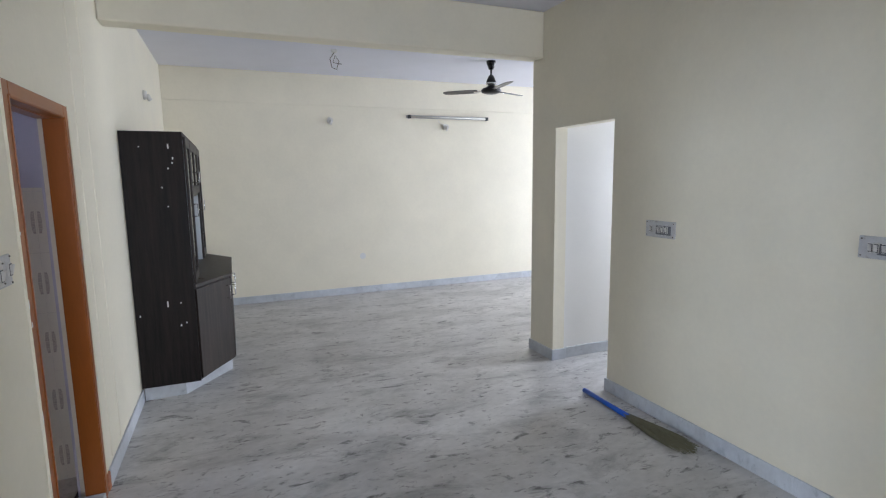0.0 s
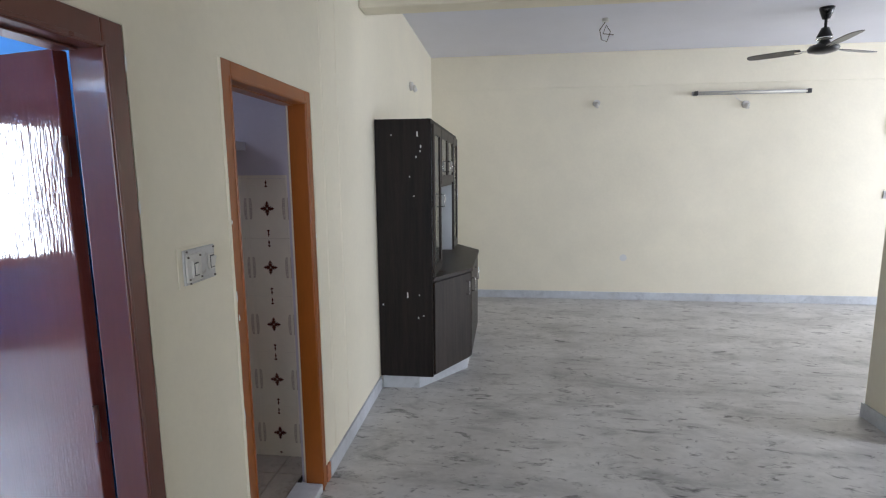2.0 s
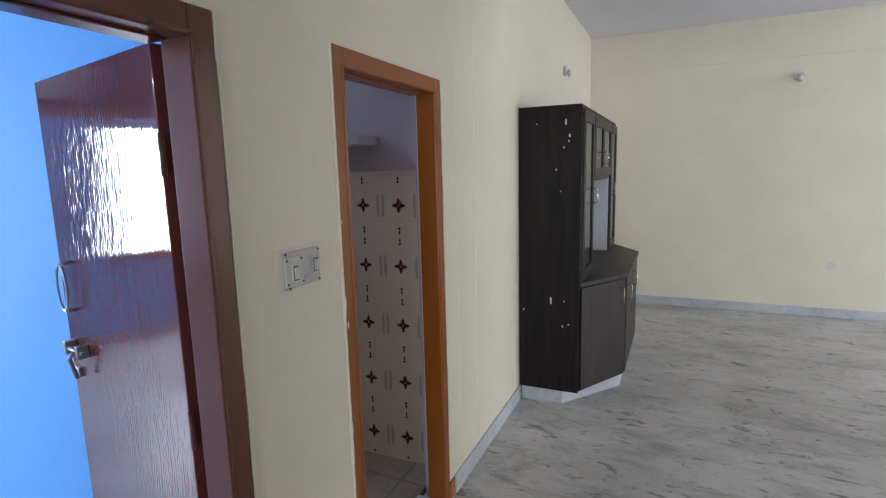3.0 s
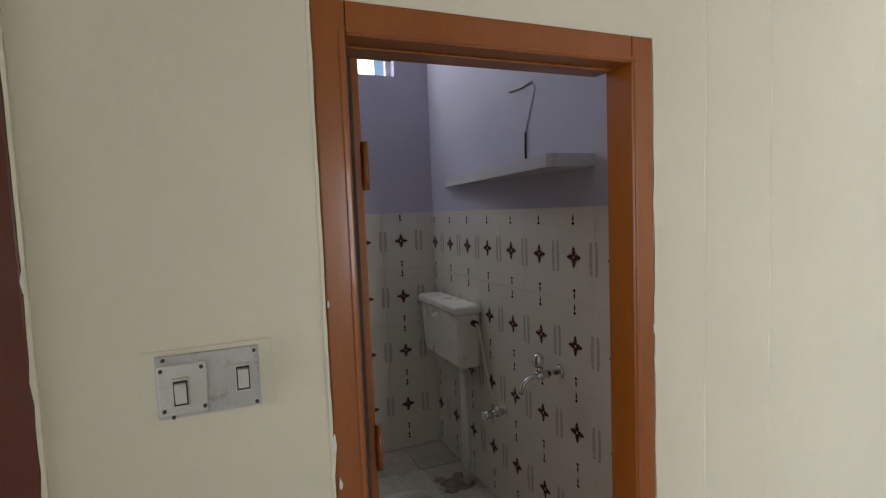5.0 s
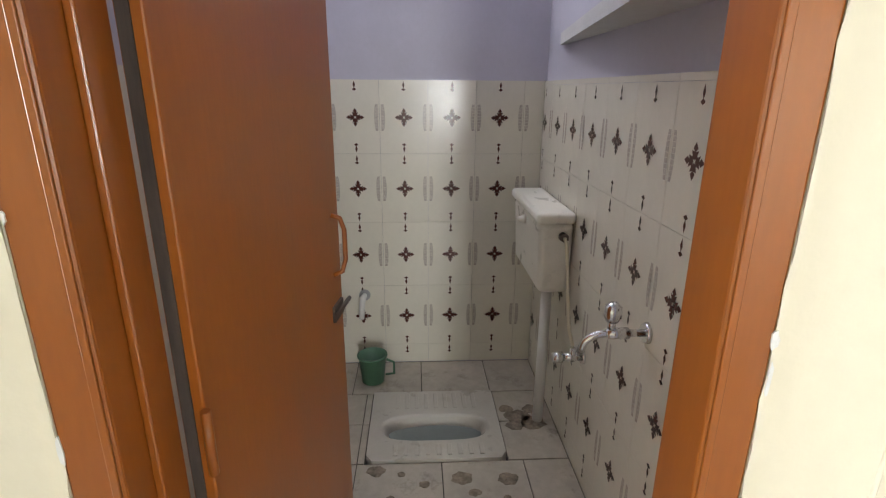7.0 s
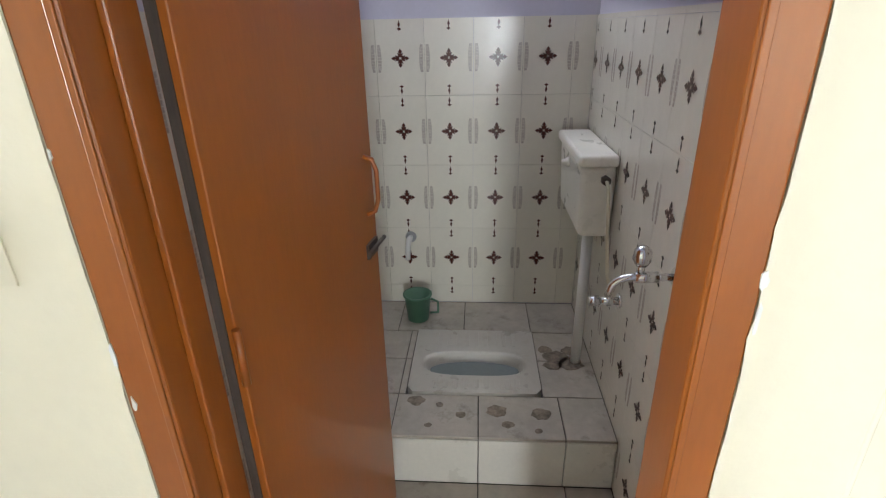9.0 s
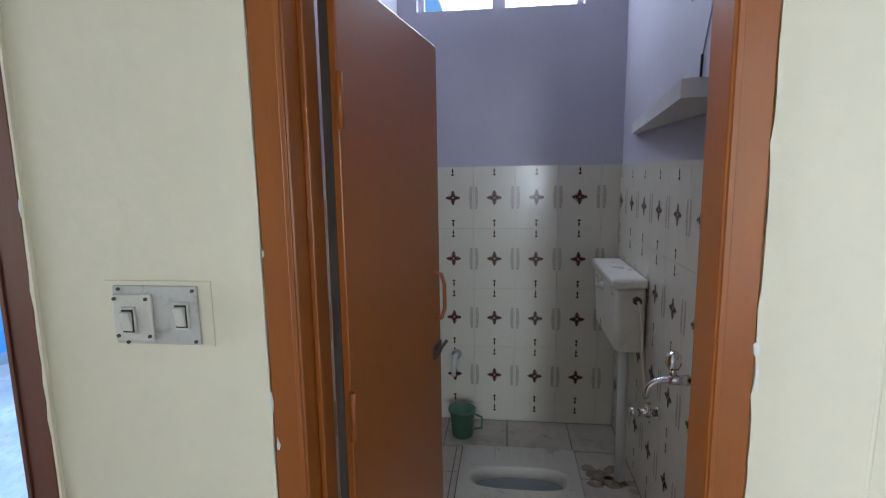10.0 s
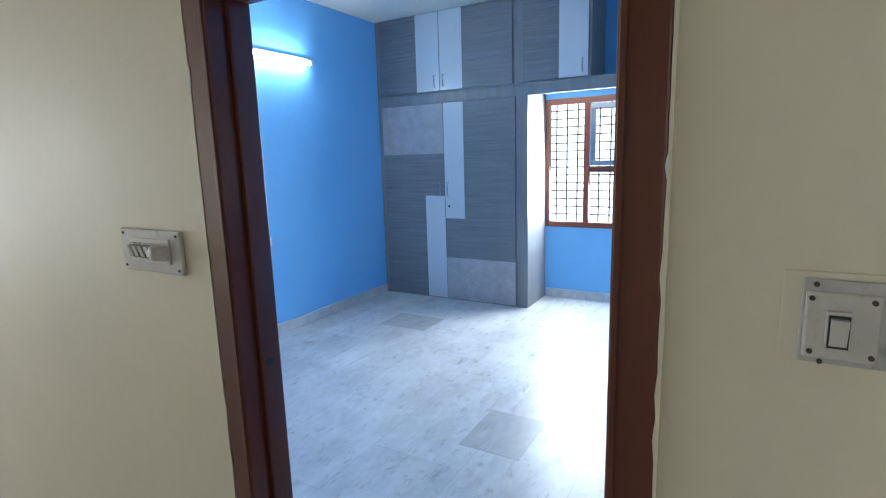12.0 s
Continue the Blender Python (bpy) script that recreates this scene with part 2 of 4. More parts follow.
def tube(bm, pts, r, n=10, mi=0):
    """A round tube swept along points."""
    pts = [Vector(p) for p in pts]
    rings = []
    for i, p in enumerate(pts):
        d = (pts[min(i + 1, len(pts) - 1)] - pts[max(i - 1, 0)]).normalized()
        u = d.orthogonal().normalized() if i == 0 else (rings[-1][1] - d * rings[-1][1].dot(d)).normalized()
        v = d.cross(u)
        rr = r[i] if isinstance(r, (list, tuple)) else r
        rings.append(([bm.verts.new(p + (u * math.cos(k * 2 * math.pi / n) + v * math.sin(k * 2 * math.pi / n)) * rr) for k in range(n)], u))
    for (p, _), (q, _) in zip(rings, rings[1:]):
        for k in range(n):
            f = bm.faces.new((p[k], p[(k + 1) % n], q[(k + 1) % n], q[k]))
            f.smooth, f.material_index = True, mi
    bm.faces.new(list(reversed(rings[0][0]))).material_index = mi
    bm.faces.new(rings[-1][0]).material_index = mi
    return bm


def lathe(bm, prof, centre, n=24, axis="Z"):
    c = Vector(centre)
    rings = []
    for r, h in prof:
        ring = []
        for k in range(n):
            a = k * 2 * math.pi / n
            p = (r * math.cos(a), r * math.sin(a), h) if axis == "Z" else (r * math.cos(a), h, r * math.sin(a))
            ring.append(bm.verts.new(c + Vector(p)))
        rings.append(ring)
    for p, q in zip(rings, rings[1:]):
        for k in range(n):
            bm.faces.new((p[k], p[(k + 1) % n], q[(k + 1) % n], q[k])).smooth = True
    return bm


def prism(bm, poly, z0, z1, mi=0):
    """A straight prism over a plan polygon."""
    lo = [bm.verts.new((x, y, z0)) for x, y in poly]
    hi = [bm.verts.new((x, y, z1)) for x, y in poly]
    n = len(poly)
    fs = [bm.faces.new(lo[::-1]), bm.faces.new(hi)] + [bm.faces.new((lo[i], lo[(i + 1) % n], hi[(i + 1) % n], hi[i])) for i in range(n)]
    for f in fs:
        f.material_index = mi
    return bm


def mesh_of(name, bm, materials):
    bmesh.ops.recalc_face_normals(bm, faces=bm.faces)
    me = bpy.data.meshes.new(name)
    bm.to_mesh(me)
    bm.free()
    for m in materials if isinstance(materials, (list, tuple)) else [materials]:
        me.materials.append(m)
    return me


def part(name, bm, material, parent=None, label=""):
    ob = new(name, mesh_of(name, bm, material))
    ob.parent = parent
    return tagged(ob, label)


def B(*boxes, bev=0.0):
    bm = bmesh.new()
    for b in boxes:
        box(bm, *b, bev=bev)
    return bm


GROUPS = {"switch_board": "switch boards on the walls", "bulb_holder": "lamp holders on the walls", "tube_light": "tube lights", "loft_cabinet": "loft cabinets of the bedroom"}


def thing(name, label, category, group="", base=(0, 0, 0)):
    """A thing whose parts are given relative to base."""
    ob = new(name)
    ob.location = base
    return tagged(ob, label, category, group or GROUPS.get(name, ""))


def struct(name, bm, material, label, category):
    return tagged(part(name, bm, material), label, category, kind="structure")


# ---- structure ----
H = 3.09
# hall and living room floor, bedroom floor
struct("floor_hall", B((-0.13, 9.62, -4.62, 9.5, -0.2, 0.0)), FLOOR, "worn grey streaked marble floor of the hall", "floor")
struct("floor_bedroom", B((-4.95, -0.13, 0.1, 4.12, -0.2, 0.0)), FLOORB, "pale blue-white marble floor of the bedroom", "floor")
struct("ceiling_hall", B((-0.12, 9.5, -4.5, 9.35, H, H + 0.15)), CEIL, "white painted hall ceiling", "ceiling")
struct("ceiling_bedroom", B((-4.75, -0.12, 0.25, 4.03, H, H + 0.15)), WHITEP, "white painted bedroom ceiling", "ceiling")
struct("ceiling_toilet", B((-1.889, -0.12, 4.12, 5.26, H, H + 0.15)), CEIL, "white toilet ceiling", "ceiling")

# wall with both doors; hall face at x = 0
AY0, AY1, AZ = 2.84, 3.825, 2.02
BY0, BY1, BZ = 4.265, 5.062, 2.04
struct("wall_west", B((-0.118, 0, -4.5, AY0, 0, H), (-0.118, 0, AY0, AY1, AZ, H), (-0.118, 0, AY1, BY0, 0, H), (-0.118, 0, BY0, BY1, BZ, H), (-0.118, 0, BY1, 9.35, 0, H)),
       CREAM, "cream painted wall with two door openings", "wall")
# blue lining of the bedroom side
struct("wall_bedroom_east", B((-0.13, -0.119, 0.25, AY0, 0, H), (-0.13, -0.119, AY0, AY1, AZ, H), (-0.13, -0.119, AY1, 4.03, 0, H)), BLUE, "blue painted bedroom wall beside the door", "wall")
struct("wall_bedroom_south", B((-4.75, -0.119, 0.10, 0.25, 0, H)), BLUE, "sky blue painted bedroom wall", "wall")
D2 = (-4.60, -3.75)
struct("wall_bedroom_north", B((-4.75, D2[0], 4.03, 4.075, 0, H), (D2[0], D2[1], 4.03, 4.075, 2.02, H), (D2[1], -0.131, 4.03, 4.075, 0, H)), BLUE, "sky blue painted bedroom wall with a side door", "wall")
WY0, WY1, WZ0, WZ1 = 2.06, 3.02, 0.80, 2.16
struct("wall_bedroom_west", B((-4.93, -4.75, 0.10, WY0, 0, H), (-4.93, -4.75, WY1, 4.12, 0, H), (-4.93, -4.75, WY0, WY1, 0, WZ0), (-4.93, -4.75, WY0, WY1, WZ1, H)), BLUE, "blue bedroom wall around the window", "wall")
# toilet shell
TX, TY0, TY1 = -1.889, 4.12, 5.252
TW = (4.22, 5.05, 2.42, 2.99)
struct("wall_toilet_west", B((TX - 0.15, TX, 4.076, TW[0], 0, H), (TX - 0.15, TX, TW[1], TY1 + 0.1, 0, H), (TX - 0.15, TX, TW[0], TW[1], 0, TW[2]), (TX - 0.15, TX, TW[0], TW[1], TW[3], H)), LILAC, "lilac painted wall with a high ventilator opening", "wall")
struct("wall_toilet_north", B((TX, -0.119, TY1, TY1 + 0.1, 0, H)), LILAC, "lilac painted toilet wall above tiles", "wall")
struct("wall_toilet_south", B((TX, -0.119, 4.076, TY0, 0, H)), LILAC, "lilac painted toilet partition wall", "wall")
struct("wall_toilet_east", B((-0.13, -0.119, TY0, BY0, 0, H), (-0.13, -0.119, BY1, TY1, 0, H), (-0.13, -0.119, BY0, BY1, BZ, H)), LILAC, "lilac painted wall above the toilet door", "wall")
# hall
RX = 3.352
struct("wall_east_hall", B((RX, RX + 0.12, -4.5, 5.06, 0, H), (RX, RX + 0.12, 5.06, 5.80, 2.08, H)), CREAM, "cream painted wall ending at a passage opening", "wall")
struct("column", B((RX, RX + 0.12, 5.80, 6.17, 0, H)), CREAM, "cream painted square column at the passage", "column")
struct("wall_passage", B((RX + 0.121, 9.5, 5.815, 6.05, 0, H)), WHITEP, "white painted wall of the side passage", "wall")
struct("wall_passage_end", B((5.45, 5.6, -4.5, 5.814, 0, H)), WHITEP, "white painted end wall of the passage", "wall")
struct("beam", B((0, RX - 0.001, 6.0, 6.17, 2.70, H), bev=0.012), CREAM, "cream painted ceiling beam across the hall", "beam")
struct("wall_north", B((-0.12, 9.62, 9.35, 9.5, 0, H)), CREAM, "cream painted far wall of the living room", "wall")
struct("trim_wall_band", B((0, 9.5, 9.335, 9.349, 2.68, H), bev=0.004), CREAM, "cream painted shallow beam face on the far wall", "trim")
LW = (6.3, 8.2, 0.6, 2.6)
struct("wall_east_living", B((9.5, 9.62, 5.9, LW[0], 0, H), (9.5, 9.62, LW[1], 9.35, 0, H), (9.5, 9.62, LW[0], LW[1], 0, LW[2]), (9.5, 9.62, LW[0], LW[1], LW[3], H)), CREAM, "cream painted wall with a wide window opening", "wall")
# unseen end wall; its opening is added to let light in
struct("wall_south", B((-0.12, 0.4, -4.62, -4.5, 0, H), (3.0, 5.6, -4.62, -4.5, 0, H), (0.4, 3.0, -4.62, -4.5, 2.6, H), (0.4, 3.0, -4.62, -4.5, 0, 0.3)), CREAM, "unseen cream end wall with an opening added for light", "wall")


def skirt(name, *boxes):
    return struct(name, B(*boxes, bev=0.004), SKIRT, "grey veined marble skirting along the wall", "skirting")


skirt("baseboard_west", (0.001, 0.014, -4.49, AY0 - 0.01, 0, 0.1), (0.001, 0.014, AY1 + 0.01, BY0 - 0.01, 0, 0.1), (0.001, 0.014, BY1 + 0.06, 6.315, 0, 0.1), (0.001, 0.014, 8.25, 9.334, 0, 0.1))
skirt("baseboard_north", (0.015, 9.49, 9.334, 9.349, 0, 0.1))
skirt("baseboard_east", (RX - 0.014, RX - 0.001, -4.49, 5.075, 0, 0.1), (RX - 0.013, RX + 0.12, 5.061, 5.075, 0, 0.1))
skirt("baseboard_column", (RX - 0.016, RX - 0.001, 5.785, 6.185, 0, 0.1), (RX - 0.015, RX + 0.135, 5.785, 5.799, 0, 0.1), (RX + 0.136, 5.44, 5.80, 5.814, 0, 0.1))
skirt("baseboard_bedroom_south", (-4.19, -0.14, 0.251, 0.265, 0, 0.1))
skirt("baseboard_bedroom_north", (D2[1] + 0.07, -0.14, 4.015, 4.029, 0, 0.1))
skirt("baseboard_bedroom_west", (-4.749, -4.735, 2.08, 4.01, 0, 0.1))
# ground and outdoors
struct("ground", B((-300, 300, -300, 300, -4.2, -4.0)), BACKC, "dull grey ground far below the windows", "ground")
struct("backdrop_west", B((-9.0, -8.95, -1, 7, -1, 6)), OUTSIDE, "pale bright outdoors beyond the windows", "backdrop")


# ---- doors ----
def door_frame(name, y0, y1, top, w, material, label):
    """Jambs and head with a stepped rebate; hall face just proud of the wall."""
    f = tagged(new(name), label, "door frame", kind="structure")
    for side, ya, yb in (("a", y0, y0 + w), ("b", y1 - w, y1)):
        bm = bmesh.new()
        box(bm, -0.105 if side == "a" else -0.083, 0.008, ya, yb, 0, top, bev=0.004)
        inner = (yb, yb + 0.012) if side == "a" else (ya - 0.003, ya)
        if side == "a":
            box(bm, -0.105, -0.045, inner[0], inner[1], 0, top - w, bev=0.003)
        groove = (yb - 0.014, yb - 0.004) if side == "a" else (ya + 0.004, ya + 0.014)
        box(bm, 0.008, 0.012, groove[0], groove[1], 0, top - w + 0.01, bev=0.0015)
        part("jamb", bm, material, f)
    bm = bmesh.new()
    box(bm, -0.105, 0.008, y0 + w + 0.0005, y1 - w - 0.0005, top - w, top, bev=0.004)
    box(bm, -0.105, -0.045, y0 + w + 0.013, y1 - w - 0.013, top - w - 0.006, top - w - 0.0005, bev=0.002)
    box(bm, 0.008, 0.012, y0 + w, y1 - w, top - w + 0.004, top - w + 0.014, bev=0.0015)
    part("head", bm, material, f)
    return f


FA = door_frame("door_frame_1", AY0 + 0.002, AY1 - 0.002, AZ - 0.002, 0.07, MAROON, "dark maroon painted wooden door frame")
FB = door_frame("door_frame_2", BY0 + 0.002, BY1 - 0.002, BZ - 0.002, 0.062, ORANGE, "orange-brown painted wooden door frame, chipped at its edges")
bm = cyl(bmesh.new(), (-0.068, 2.9235, 1.105), (-0.068, 2.927, 1.105), 0.011, n=12)
part("latch_hole", bm, DARK, FA)
struct("threshold", B((-0.135, 0.012, BY0 + 0.07, BY1 - 0.07, 0, 0.045), bev=0.006), SKIRT, "pale marble threshold raised at the toilet door", "threshold")
bm = bmesh.new()
box(bm, 0.001, 0.013, BY1 + 0.006, BY1 + 0.055, 0.0, 0.10, bev=0.006)
struct("trim_broken_edge", bm, BRICK, "exposed brick and mortar at the broken skirting end", "trim")


def ring_handle(parent, mtl, at, axis, h=0.13, out=0.035, r=0.005):
    """A bowed pull handle with two feet."""
    bm = bmesh.new()
    x, y, z = at
    ux, uy = axis
    pts = [(x, y, z - h / 2), (x + ux * out * 0.7, y + uy * out * 0.7, z - h / 2 + 0.008), (x + ux * out, y + uy * out, z - h / 4), (x + ux * out, y + uy * out, z + h / 4), (x + ux * out * 0.7, y + uy * out * 0.7, z + h / 2 - 0.008), (x, y, z + h / 2)]
    tube(bm, pts, r, 8)
    return part("handle", bm, mtl, parent, "steel pull handle")


# toilet door leaf, swung inwards
ang = math.atan2(0.088, 0.61)
L = tagged(new("door_1"), "orange-brown painted flush door standing open into the toilet", "door", kind="structure")
L.matrix_world = Matrix.Translation((-0.108, 4.343, 0)) @ pose(0, 0, 0, 0, 0, math.degrees(math.pi - ang))
part("leaf", B((0.0, 0.645, -0.035, 0.0, 0.125, 1.985), bev=0.003), ORANGE, L)
# narrow strip on the hinge edge, much darker than the leaf
part("dark_edge", B((-0.0025, 0.0002, -0.020, -0.004, 0.126, 1.984)), DARKWOOD, L, "dark strip along the hinge edge")
# local -y is the visible face after the turn
for z in (0.45, 1.15, 1.75):
    bm = cyl(bmesh.new(), (-0.006, -0.04, z - 0.05), (-0.006, -0.04, z + 0.05), 0.007, n=10)
    part("hinge", bm, ORANGE, L)
ring_handle(L, ORANGE, (0.585, -0.035, 1.25), (0.35, -0.8), 0.15, 0.035, 0.006)
bm = cyl(bmesh.new(), (0.55, -0.045, 1.08), (0.675, -0.045, 1.08), 0.006, n=10)
box(bm, 0.56, 0.63, -0.042, -0.035, 1.06, 1.10)
part("tower_bolt", bm, SCREW, L, "brown stained tower bolt")

# bedroom door leaf, swung inwards
angA = math.atan2(0.155, 0.74)
LA = tagged(new("door_2"), "glossy maroon painted flush door standing open into the bedroom", "door", kind="structure")
LA.matrix_world = Matrix.Translation((-0.135, 3.765, 0)) @ pose(0, 0, 0, 0, 0, math.degrees(math.pi - angA))
part("leaf", B((0.0, 0.775, -0.036, 0.0, 0.012, 1.955), bev=0.003), LEAFA, LA)
for z in (0.3, 1.0, 1.7):
    part("hinge", cyl(bmesh.new(), (-0.008, 0.0, z - 0.05), (-0.008, 0.0, z + 0.05), 0.007, n=10), MAROON, LA)
bm = bmesh.new()
pts = [(0.69 + 0.045 * math.sin(a) * 0.9, 0.028, 1.30 + 0.075 * math.cos(a)) for a in [k * 2 * math.pi / 20 for k in range(21)]]
tube(bm, pts, 0.004, 6)
cyl(bm, (0.69, 0.0, 1.38), (0.69, 0.03, 1.375), 0.006, n=8)
cyl(bm, (0.69, 0.0, 1.22), (0.69, 0.03, 1.225), 0.006, n=8)
part("handle", bm, STEEL, LA, "steel ring pull handle")
bm = cyl(bmesh.new(), (0.60, 0.022, 1.09), (0.77, 0.022, 1.09), 0.008, n=10)
for u in (0.62, 0.72):
    box(bm, u, u + 0.02, 0.0, 0.034, 1.07, 1.115, bev=0.003)
tube(bm, [(0.66, 0.03, 1.09), (0.66, 0.045, 1.07), (0.66, 0.03, 1.0)], 0.007, 8)
box(bm, 0.70, 0.76, 0.0, 0.012, 0.985, 1.02, bev=0.003)
part("sliding_bolt", bm, STEEL, LA, "steel sliding aldrop bolt")

# side door of the bedroom
f2 = tagged(new("door_3"), "closed maroon side door in a dark frame", "door", kind="structure")
part("jamb", B((D2[1] - 0.07, D2[1], 3.99, 4.074, 0, 2.02), bev=0.004), MAROON, f2)
part("jamb", B((D2[0], D2[0] + 0.07, 3.99, 4.074, 0, 2.02), bev=0.004), MAROON, f2)
part("head", B((D2[0] + 0.071, D2[1] - 0.071, 3.99, 4.074, 1.95, 2.02), bev=0.004), MAROON, f2)
part("leaf", B((D2[0] + 0.071, D2[1] - 0.071, 4.045, 4.074, 0.01, 1.949)), MAROON, f2)




def ragged(name, y, z0, z1, side, top=None):
    """Uneven cream paint lapping over the outer edge of a frame."""
    bm = bmesh.new()
    n = int((z1 - z0) / 0.035)
    a, b = [], []
    for k in range(n + 1):
        z = z0 + (z1 - z0) * k / n
        w = 0.0008 + 0.005 * abs(noise.noise(Vector((y * 7, 3.1, z * 9)))) + (0.003 if random.random() < 0.08 else 0)
        a.append(bm.verts.new((0.0092, y - side * 0.004, z)))
        b.append(bm.verts.new((0.0092, y + side * w, z)))
    lo = [bm.verts.new((0.0005, v.co.y, v.co.z)) for v in a]
    lob = [bm.verts.new((0.0085, v.co.y, v.co.z)) for v in b]
    for k in range(n):
        bm.faces.new((a[k], b[k], b[k + 1], a[k + 1]))
        bm.faces.new((a[k], a[k + 1], lo[k + 1], lo[k]))
        bm.faces.new((b[k], lob[k], lob[k + 1], b[k + 1]))
    return struct(name, bm, CREAM, "uneven cream paint lapping over the door frame", "trim")


random.seed(3)
for nm, y, ztop, side in (("trim_paint_1", AY0, AZ, 1), ("trim_paint_2", AY1, AZ, -1), ("trim_paint_3", BY0, BZ, 1), ("trim_paint_4", BY1, BZ, -1)):
    ragged(nm, y, 0.11, ztop, side)
for y, z, w, h in ((BY0 - 0.002, 1.20, 0.012, 0.045), (BY0 + 0.004, 1.13, 0.014, 0.03), (BY1 - 0.012, 1.33, 0.02, 0.03), (BY1 - 0.006, 1.27, 0.014, 0.05), (BY0 + 0.002, 1.48, 0.008, 0.02), (AY1 - 0.008, 1.9, 0.012, 0.05), (AY1 - 0.006, 1.55, 0.01, 0.04), (AY0 + 0.0, 1.75, 0.01, 0.06), (BY1 - 0.004, 0.62, 0.012, 0.05), (BY0 - 0.006, 0.75, 0.014, 0.06)):
    bm = bmesh.new()
    pts = [(0.0100, y + w * (0.5 + 0.3 * math.cos(a) * random.uniform(0.5, 1.1)), z + h * (0.5 + 0.5 * math.sin(a) * random.uniform(0.5, 1.1))) for a in [k * math.pi / 5 for k in range(10)]]
    f = bm.faces.new([bm.verts.new(q) for q in pts])
    ex = bmesh.ops.extrude_face_region(bm, geom=[f])
    bmesh.ops.translate(bm, vec=(-0.0025, 0, 0), verts=[v for v in ex["geom"] if isinstance(v, bmesh.types.BMVert)])
    struct("trim_putty", bm, PUTTY, "white putty chip at the door frame edge", "trim")

for nm, y in (("trim_plaster_ridge_1", 5.243), ("trim_plaster_ridge_2", 5.491)):
    bm = bmesh.new()
    edge = [(0.0025 * (0.6 + 0.4 * noise.noise(Vector((y, 0, k * 0.9)))), y + 0.006 * noise.noise(Vector((7.7, y, k * 0.35))), 0.12 + k * 0.0845) for k in range(36)]
    tube(bm, [(x - 0.0028, yy, z) for x, yy, z in edge], 0.0045, 8)
    struct(nm, bm, CREAM, "thin plaster ridge over a buried conduit", "trim")

# ---- switch boards ----
def plate_screw(parent, x, y, z, d=1):
    part("screw", cyl(bmesh.new(), (x, y, z), (x + 0.003 * d, y, z), 0.0032, n=10), SCREW, parent, "rusty screw head")


def rocker(parent, x, y, z, w=0.017, h=0.034, d=1):
    bm = bmesh.new()
    box(bm, min(x, x + 0.007 * d), max(x, x + 0.007 * d), y - w * 0.75, y + w * 0.75, z - h * 0.72, z + h * 0.72, bev=0.001)
    body = part("switch", bm, PLASTIC, parent)
    xs = sorted((x + 0.0071 * d, x + 0.0082 * d))
    # thin dark plate that shows as an outline round the rocker
    part("dark_surround", B((xs[0], xs[1], y - w * 0.62, y + w * 0.62, z - h * 0.6, z + h * 0.6)), DARK, body, "dark surround of the rocker")
    bm = bmesh.new()
    x0 = x + 0.007 * d
    vs = [bm.verts.new(p) for p in ((x0, y - w / 2, z - h / 2), (x0, y + w / 2, z - h / 2), (x0, y + w / 2, z + h / 2), (x0, y - w / 2, z + h / 2), (x0 + 0.003 * d, y - w / 2, z - h / 2), (x0 + 0.003 * d, y + w / 2, z - h / 2), (x0 + 0.011 * d, y + w / 2, z + h / 2), (x0 + 0.011 * d, y - w / 2, z + h / 2))]
    for q in ((0, 1, 5, 4), (1, 2, 6, 5), (2, 3, 7, 6), (3, 0, 4, 7), (4, 5, 6, 7), (0, 3, 2, 1)):
        bm.faces.new([vs[i] for i in q])
    part("rocker", bm, PLASTIC, body)


sb = thing("switch_board", "aged white double switch board with rusty screws on the wall", "switch")
part("back_box", B((0.001, 0.004, 3.965, 4.168, 1.322, 1.440), bev=0.001), CREAM, sb, "paint-covered rim")
part("plate", B((0.0041, 0.011, 3.985, 4.145, 1.326, 1.432), bev=0.002), SWPLATE, sb)
part("raised_plate", B((0.0111, 0.018, 3.988, 4.062, 1.334, 1.418), bev=0.003), PLASTIC, sb)
rocker(sb, 0.0181, 4.022, 1.372)
rocker(sb, 0.0111, 4.118, 1.380)
for y, z in ((3.994, 1.410), (4.054, 1.410), (4.056, 1.343), (3.996, 1.343)):
    plate_screw(sb, 0.018, y, z)
for y, z in ((4.138, 1.424), (4.138, 1.333), (4.008, 1.329), (3.998, 1.426)):
    plate_screw(sb, 0.011, y, z)

sa = thing("switch_board", "grimy white switch board with a row of switches", "switch")
part("plate", B((0.001, 0.012, 2.49, 2.742, 1.322, 1.432), bev=0.003), SWPLATE, sa)
part("frame", B((0.0121, 0.016, 2.535, 2.70, 1.348, 1.41), bev=0.002), PLASTIC, sa, "stained inner frame")
knob = lathe(bmesh.new(), [(0.0, 0.034), (0.012, 0.033), (0.019, 0.026), (0.021, 0.012), (0.023, 0.0)], (0, 0, 0), 20)
bmesh.ops.transform(knob, matrix=Matrix.Translation((0.0162, 2.675, 1.380)) @ pose(0, 0, 0, 0, 90, 0), verts=knob.verts)
part("regulator_knob", knob, PLASTIC, sa, "round white regulator knob")
for k in range(4):
    rocker(sa, 0.0161, 2.553 + 0.025 * k, 1.378, 0.014, 0.028)
for y, z in ((2.503, 1.420), (2.728, 1.420), (2.728, 1.334), (2.503, 1.334)):
    plate_screw(sa, 0.012, y, z)


